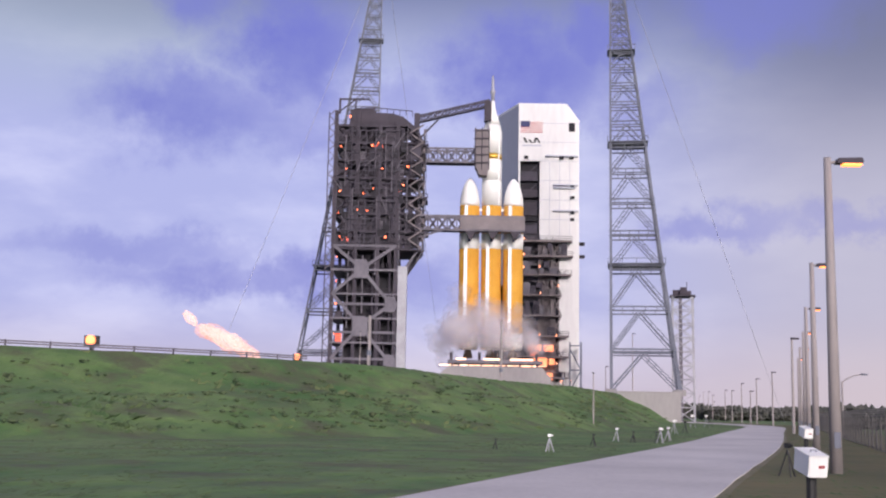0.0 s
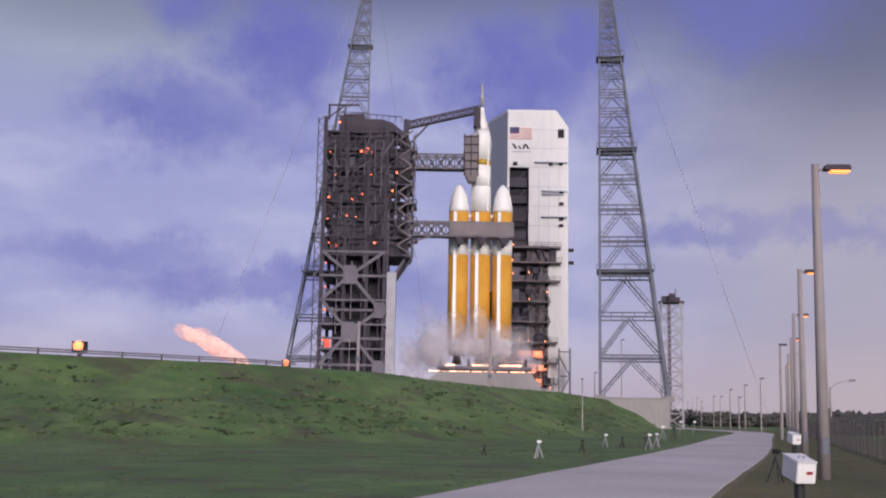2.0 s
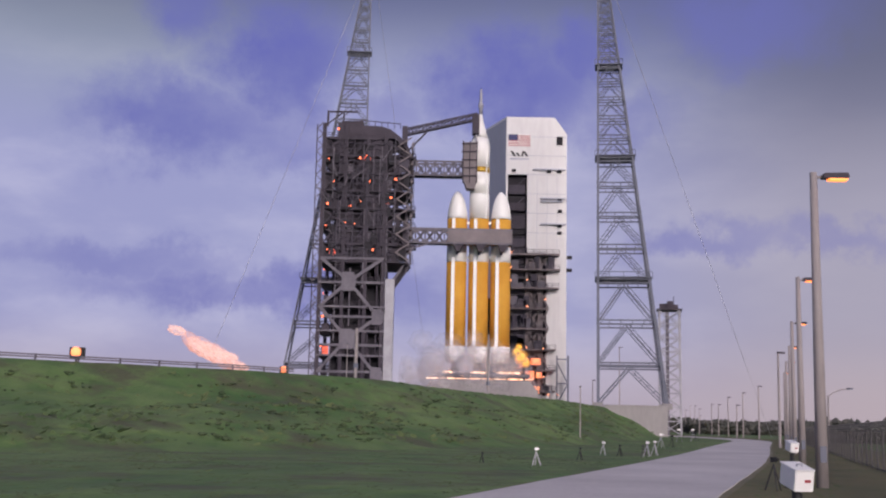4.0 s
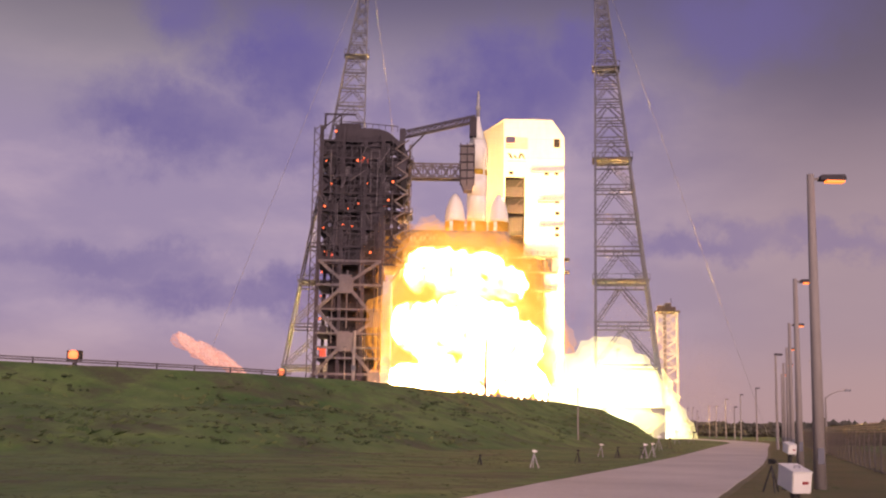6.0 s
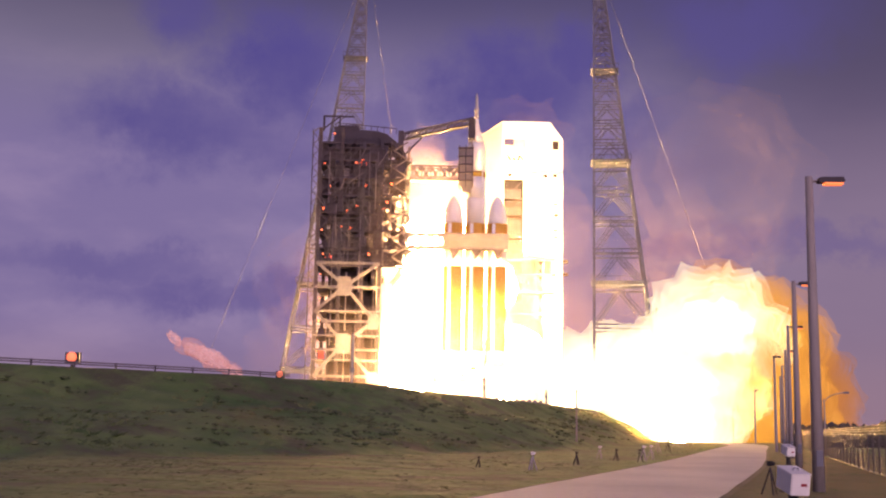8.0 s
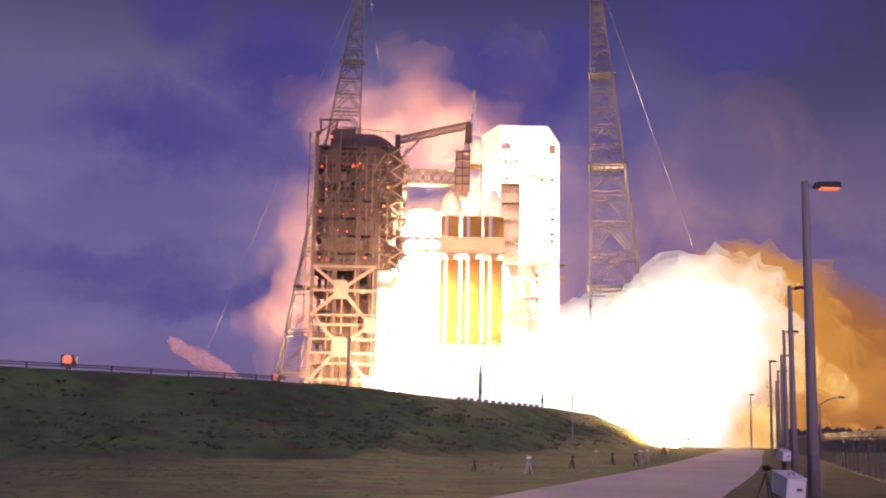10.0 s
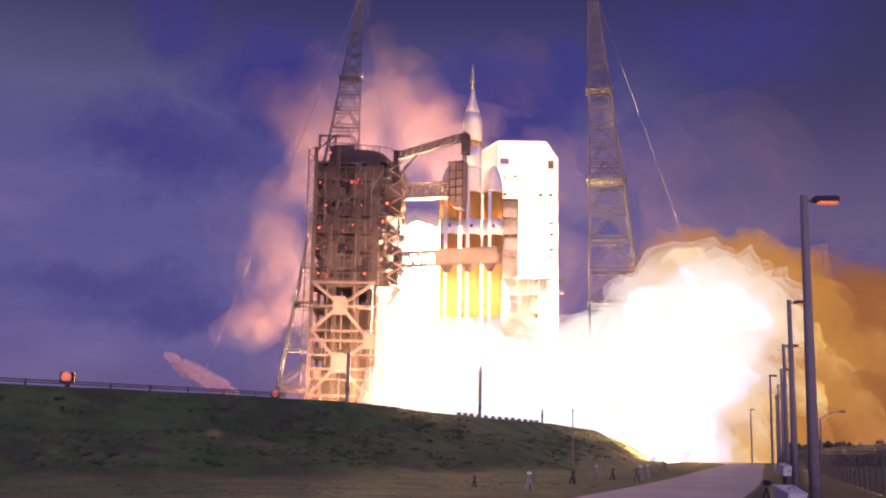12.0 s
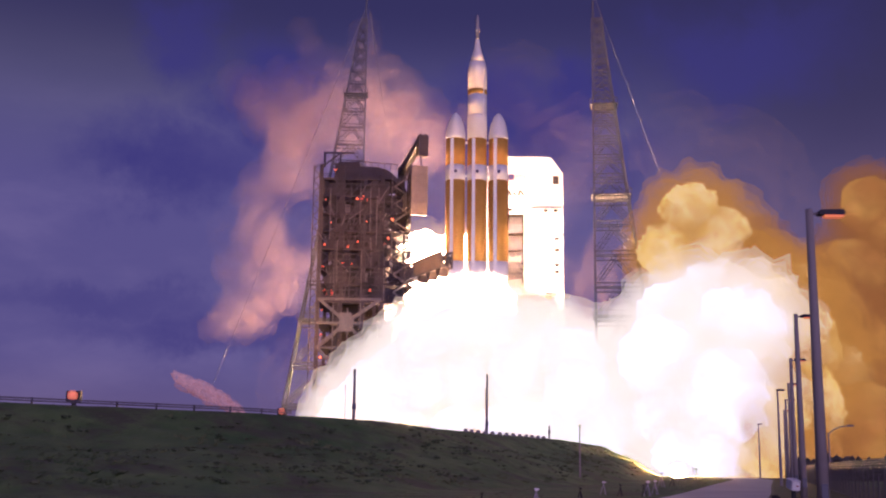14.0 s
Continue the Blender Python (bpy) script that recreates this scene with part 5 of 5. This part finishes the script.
def exhaust(kind, scale, keys, variant):
    """keys: (seconds, x, y, z); the cloud waits in the trench below the pad until the first."""
    name, label, core, wisp, group = {
        "fire": ("flame_cloud", "billowing yellow fireball around the rocket foot", FIRE, FIREWISP, "fireballs"),
        "hot": ("exhaust_cloud", "exhaust cloud rolling out of the trench, firelight put in as white glow", HOT, HOTWISP, "exhaust clouds"),
        "bank": ("flame_cloud", "dazzling bank of burning exhaust behind the rocket", BANK, BANKWISP, "fireballs"),
        "edge_fill": ("flame_cloud", "added low glow past the pad edge that lights the towers", EDGEFILL, BANKWISP, "fireballs"),
        "deck_fill": ("flame_cloud", "added low glow on the pad deck that lights the rocket", DECKFILL, BANKWISP, "fireballs"),
        "tongue": ("flame_cloud", "yellow flames licking up between the boosters", TONGUE, FIREWISP, "fireballs"),
        "ember": ("flame_cloud", "first orange flames licking up beside the launch table", DUSK, DUSKWISP, "fireballs"),
        "warm": ("exhaust_cloud", "exhaust cloud over the road, yellow firelight put in as glow", WARM, WARMWISP, "exhaust clouds"),
        "dusk": ("smoke_cloud", "smoke cloud billowing behind the fence, orange firelight put in as glow", DUSK, DUSKWISP, "smoke clouds"),
        "smoke": ("smoke_cloud", "thin pink smoke drifting off the tower", SMOKE, None, "drifting smoke"),
        "steam": ("steam_cloud", "faint white vapour around the rocket foot", STEAM, None, "vapour"),
        "haze": ("bloom_cloud", "added faint shells standing in for the glow round the fire", BLOOM, None, "thin haze"),
    }[kind]
    CLOUDS.append((cloud(name, label, scale, core, wisp, variant, group), keys, variant))


def plan_exhaust():
    n = 0
    # vapour around the engines before ignition
    for x, y, z, r, dx in ((2.0, 281.5, 22.0, 7.5, -2.0), (-4.0, 284.5, 20.0, 6.5, -2.2), (14.0, 281.8, 21.0, 7.0, 1.4), (8.5, 281.5, 21.5, 7.0, 0.6), (21.0, 290, 18.5, 4.5, 0.8)):
        n += 1
        exhaust("steam", r, [(-1, x - dx, y, z + 0.5), (3.2, x + dx, y, z - 2.5), (4.6, x, y, 2), (5.0, x, y, -30)], n)
    # the first burning hydrogen beside the table
    for x, z, r in ((19.6, 17.4, 0.9), (20.6, 16.2, 1.1), (20.0, 18.6, 0.6), (21.6, 14.8, 0.8)):
        n += 1
        exhaust("ember", r, [(2.0, x, 283, 9), (2.8, x, 283, z), (3.6, x - 0.3, 283, z + 1.5), (4.8, x - 1, 284, z + 4), (6.2, 18, 288, 6), (7.0, 18, 288, -30)], n)
    # fireball: rises round the boosters, then sinks back into the trench
    balls = [(-2, 280, 24, 9.0), (6, 279, 26, 9.5), (14, 279, 24, 9.0), (20, 281, 21, 7.5), (-6, 288, 26, 8.0), (0, 276, 13, 7), (10, 275, 14, 7.5), (19, 276, 13, 6.5),
             (3, 283, 38, 8.0), (11, 283, 37, 7.8), (-3, 288, 39, 7.5), (17, 285, 35, 6.5), (5, 286, 33, 9)]
    for i, (x, y, z, r) in enumerate(balls):
        n += 1
        late = 0.004 * (z - 10)
        up = 6 if z > 30 else 3
        exhaust("fire", r, [(4.0 + late, x * 0.6 + 4, y + 3, -25), (4.75 + late * 6, x * 0.8 + 2, y + 1, z - 12 if z > 30 else z - 6), (5.3 + late * 3, x, y, z - 2), (6.0, x, y, z + up * 0.3),
                            (6.25, x + 1, y + 1, z - 4), (6.6, x + 2, y + 3, z - 24), (7.2, x + 2, y + 3, -30)], n)
    # tongues that climb the boosters
    for x, y, z, r in ((-1.0, 284, 47, 3.6), (3.0, 284.5, 44, 4.4), (16.5, 285, 49, 3.4), (19, 286, 43, 4.6), (14, 284, 42, 4.4), (8.5, 283, 40, 3.6)):
        n += 1
        exhaust("tongue", r, [(5.0, x, y, -20), (5.8, x, y, z - 22), (6.5, x, y, z), (6.9, x + 3, y + 5, z - 12), (7.5, x + 6, y + 12, z - 26), (8.4, x + 6, y + 12, -30)], n)
    # bright bank behind the rocket
    for i, (x, z, r, t) in enumerate(((-6, 18, 9.5, 5.6), (2, 20, 10, 5.6), (-7, 34, 7.5, 6.2), (3, 36, 9, 6.2), (12, 22, 10, 5.7), (-3.4, 54, 6.2, 6.6), (4, 52, 7.5, 6.6), (-5, 44, 6.5, 6.4), (20, 20, 9, 5.6), (12, 40, 9, 6.4))):
        n += 1
        exhaust("bank", r, [(t - 0.6, x + 4, 303, -30), (t + 0.5, x, 303, z - 7), (7.5, x, 304, z), (10.5, x, 304, z + 1), (12.5, x - 1, 304, z + 2), (14, x - 1, 304, z + 4)], n)
    # added glow on the deck and retaining wall's corner, to light the towers
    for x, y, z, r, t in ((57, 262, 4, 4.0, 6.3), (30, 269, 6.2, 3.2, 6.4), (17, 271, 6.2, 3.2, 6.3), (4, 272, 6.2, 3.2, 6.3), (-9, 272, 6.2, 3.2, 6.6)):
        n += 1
        exhaust("deck_fill", r, [(t - 1.2, x, y + 8, -30), (t + 0.3, x, y, z), (14, x - 1, y, z)], n)
    # added glow, mostly hidden by the crest, to light tower front and masts
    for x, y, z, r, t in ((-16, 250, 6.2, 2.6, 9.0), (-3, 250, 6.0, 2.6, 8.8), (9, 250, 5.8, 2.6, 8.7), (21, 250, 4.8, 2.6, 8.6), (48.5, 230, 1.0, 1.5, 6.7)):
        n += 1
        exhaust("edge_fill", r, [(t - 1.2, x, y + 10, -30), (t + 0.4, x, y, z), (14, x - 1, y, z)], n)
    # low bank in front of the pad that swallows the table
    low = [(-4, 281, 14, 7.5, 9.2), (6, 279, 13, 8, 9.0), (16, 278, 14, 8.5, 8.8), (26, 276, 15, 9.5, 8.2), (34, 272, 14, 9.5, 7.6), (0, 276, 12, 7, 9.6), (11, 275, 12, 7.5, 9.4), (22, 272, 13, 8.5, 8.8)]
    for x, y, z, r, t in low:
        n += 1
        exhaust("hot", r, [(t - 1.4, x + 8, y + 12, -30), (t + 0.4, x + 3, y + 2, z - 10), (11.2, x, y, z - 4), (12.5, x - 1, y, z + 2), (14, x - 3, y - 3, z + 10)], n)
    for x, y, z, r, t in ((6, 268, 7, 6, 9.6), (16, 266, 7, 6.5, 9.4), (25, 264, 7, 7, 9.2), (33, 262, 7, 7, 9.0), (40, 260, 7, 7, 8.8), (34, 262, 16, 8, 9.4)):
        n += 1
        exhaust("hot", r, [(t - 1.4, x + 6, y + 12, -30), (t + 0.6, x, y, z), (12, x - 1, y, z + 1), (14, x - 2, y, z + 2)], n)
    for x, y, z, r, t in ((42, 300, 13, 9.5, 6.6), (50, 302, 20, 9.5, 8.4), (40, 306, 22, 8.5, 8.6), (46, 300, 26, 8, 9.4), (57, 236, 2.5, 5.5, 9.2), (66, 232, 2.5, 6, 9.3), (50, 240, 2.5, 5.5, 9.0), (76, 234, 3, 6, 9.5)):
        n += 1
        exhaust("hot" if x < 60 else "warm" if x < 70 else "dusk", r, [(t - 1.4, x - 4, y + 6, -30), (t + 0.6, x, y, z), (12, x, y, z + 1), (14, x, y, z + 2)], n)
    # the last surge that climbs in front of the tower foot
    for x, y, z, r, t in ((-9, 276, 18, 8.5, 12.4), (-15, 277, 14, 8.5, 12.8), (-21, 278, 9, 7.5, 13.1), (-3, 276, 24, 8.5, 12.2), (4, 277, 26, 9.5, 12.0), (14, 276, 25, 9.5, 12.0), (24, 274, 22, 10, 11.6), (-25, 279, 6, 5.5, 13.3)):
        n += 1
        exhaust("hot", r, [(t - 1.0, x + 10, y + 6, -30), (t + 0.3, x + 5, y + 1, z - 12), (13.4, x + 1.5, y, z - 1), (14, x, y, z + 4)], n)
    # the bank that rolls out to the side, over the road and the mast
    side = [(40, 268, 9, 8, 5.5), (49, 266, 8, 8, 5.75), (56, 268, 7, 7.5, 6.0), (46, 260, 10, 8.5, 6.0), (64, 270, 8, 8.5, 6.4), (56, 262, 15, 9, 6.7), (69, 268, 13, 9, 6.8), (53, 252, 9, 9, 7.0),
            (77, 272, 12, 9, 7.0), (62, 258, 21, 10.5, 7.2), (76, 270, 21, 10, 7.3), (57, 246, 10, 10, 7.9), (66, 254, 12, 10, 7.6), (44, 256, 15, 9, 8.4), (86, 272, 12, 9.5, 7.4), (69, 264, 27, 9, 7.5), (92, 274, 10, 9, 7.8), (86, 274, 22, 8, 7.7)]
    for i, (x, y, z, r, t) in enumerate(side):
        n += 1
        grow = 5 if z > 13 else 2
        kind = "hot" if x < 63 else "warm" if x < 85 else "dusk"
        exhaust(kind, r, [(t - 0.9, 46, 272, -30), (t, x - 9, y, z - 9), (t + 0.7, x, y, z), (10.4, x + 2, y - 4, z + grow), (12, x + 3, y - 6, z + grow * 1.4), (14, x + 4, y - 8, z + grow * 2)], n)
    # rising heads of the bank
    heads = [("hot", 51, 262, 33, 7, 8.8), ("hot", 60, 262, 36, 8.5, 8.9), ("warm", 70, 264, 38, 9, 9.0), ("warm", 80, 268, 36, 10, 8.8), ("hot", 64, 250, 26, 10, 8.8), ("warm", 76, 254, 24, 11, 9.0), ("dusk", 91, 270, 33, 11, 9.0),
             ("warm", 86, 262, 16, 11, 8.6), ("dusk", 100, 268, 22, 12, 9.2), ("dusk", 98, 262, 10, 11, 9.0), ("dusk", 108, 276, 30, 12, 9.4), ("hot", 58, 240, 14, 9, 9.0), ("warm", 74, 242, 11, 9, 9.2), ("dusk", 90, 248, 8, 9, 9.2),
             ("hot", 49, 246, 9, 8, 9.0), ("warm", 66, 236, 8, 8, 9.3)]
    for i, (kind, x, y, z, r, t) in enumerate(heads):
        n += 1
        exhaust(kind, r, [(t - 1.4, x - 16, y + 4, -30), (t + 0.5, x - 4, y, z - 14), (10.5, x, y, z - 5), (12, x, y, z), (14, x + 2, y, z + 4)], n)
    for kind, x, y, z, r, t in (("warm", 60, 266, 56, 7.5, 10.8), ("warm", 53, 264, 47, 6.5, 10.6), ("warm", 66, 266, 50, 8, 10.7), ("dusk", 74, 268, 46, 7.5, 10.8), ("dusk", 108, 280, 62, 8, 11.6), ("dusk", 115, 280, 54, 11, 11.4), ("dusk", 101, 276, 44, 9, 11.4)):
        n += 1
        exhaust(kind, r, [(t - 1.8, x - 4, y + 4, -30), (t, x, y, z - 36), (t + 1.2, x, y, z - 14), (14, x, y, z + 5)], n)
    # thin smoke drifting off behind the tower top and past its foot
    for x, y, z, r, t in ((-12, 316, 88, 17, 8.6), (4, 318, 86, 13, 8.6), (-26, 320, 92, 19, 9.0), (-40, 324, 96, 15, 9.4), (-18, 324, 104, 15, 9.8), (-34, 318, 78, 13, 10.2), (-4, 322, 97, 13, 9.2)):
        n += 1
        exhaust("smoke", r, [(t - 2.6, -2, 306, -30), (t - 0.8, x * 0.5, y - 6, z - 30), (10.2, x + 6, y, z - 4), (12.2, x - 2, y, z + 3), (14, x - 11, y, z + 10)], n)
    # pale steam that hides the tower foot
    for x, y, z, r, t in ((-22, 273, 13, 6.5, 13.0), (-17, 272, 19, 6, 13.1), (-27, 275, 9, 6, 13.3), (-10, 271, 24, 6, 13.0)):
        n += 1
        exhaust("smoke", r, [(t - 1.2, x + 9, y + 6, -30), (t, x + 5, y, z - 9), (14, x, y, z)], n)
    for x, y, z, r, t in ((-43, 322, 44, 13, 9.2), (-50, 324, 36, 11, 9.6), (-44, 320, 58, 13, 10.0)):
        n += 1
        exhaust("smoke", r, [(t - 2.9, -8, 306, -30), (t - 1.2, x * 0.6, y - 6, z - 12), (10.4, x + 6, y, z - 3), (14, x - 5, y, z + 8)], n)
    # faint shells added to imitate the bloom that spreads from the fire
    for x, y, z, r, t in ((-20, 274, 22, 26, 6.2), (8, 274, 40, 34, 5.6), (44, 276, 40, 40, 6.4), (60, 290, 66, 40, 7.4), (-28, 316, 56, 34, 8.0), (20, 318, 80, 38, 8.0), (96, 290, 50, 40, 8.6)):
        n += 1
        exhaust("haze", r, [(t - 2.0, 10, 300, -60), (t, x * 0.8 + 4, y, z - 18), (9.5, x, y, z), (14, x - 2, y, z + 4)], n)


plan_exhaust()


# ---- what moves ----
def rise(t):
    return max(0.0, t - 8.35) ** 2


def motions():
    times = [0, 8.3] + [8.5 + 0.25 * k for k in range(23)]
    walk(ROCKET, [(t, pose(CX, CY, CZ + rise(t))) for t in times])
    for dx, plume in PLUMES:
        rows = [(0, pose(CX + dx, CY, -12)), (4.6, pose(CX + dx, CY, -12)), (5.3, pose(CX + dx, CY, CZ - 0.4))]
        rows += [(t, pose(CX + dx, CY, CZ - 0.4 + rise(t), 0, 0, 25 * (t - 5))) for t in (7, 8.3)]
        rows += [(t, pose(CX + dx, CY, CZ - 0.4 + rise(t), 0, 0, 25 * (t - 5))) for t in times[2:]]
        walk(plume, rows)
    # arms swing towards the road as the rocket leaves
    for arm, base, swing in ((TOP_ARM, (-10.2, 288, 75.4), [(0, 0), (10.9, 0), (12, 14), (12.5, 26), (13, 42), (13.5, 58), (14, 72)]),
                             (MIDDLE_ARM, (-9.4, 287, 64.6), [(0, 0), (10.6, 0), (11.5, 8), (12.5, 34), (13, 52), (13.5, 66), (14, 76)]),
                             (LOWER_ARM, (-9.2, 284.6, 46.8), [(0, 0), (10.8, 0), (11.5, 10), (12.5, 32), (13, 46), (13.5, 57), (14, 66)])):
        walk(arm, [(t, pose(*base, 0, 0, -a)) for t, a in swing])
    for ob, s, r, phase, lift in FLAMES:
        rows = []
        for k in range(29):
            t = 0.5 * k
            sway = 0.5 * math.sin(3.1 * t + phase) * s + 0.3 * math.sin(7.3 * t + phase * 2) * s
            reach = 1 + 0.10 * math.sin(1.7 * t + phase)
            rows.append((t, pose(-26.2 - 7.7 * s * reach, 150, 8.6 + (4.1 * s + lift) * reach + sway * 0.6, 8 * math.sin(5 * t + phase), 28 + 14 * math.sin(4 * t + phase), 10 * math.sin(2 * t))))
        walk(ob, rows)
    for ob, keys, variant in CLOUDS:
        t0, x, y, z = keys[0]
        rows = [] if t0 <= 0 else [(0, pose(x, y, z, 0, 0, 20 * variant))]
        spin = (-1) ** variant * 5
        for t, x, y, z in keys:
            rows.append((max(0, t), pose(x, y, z, 0, 1.5 * spin * (t - t0), 20 * variant + spin * (t - t0))))
        if rows[-1][0] < 14:
            rows.append((14, rows[-1][1]))
        walk(ob, rows)


motions()
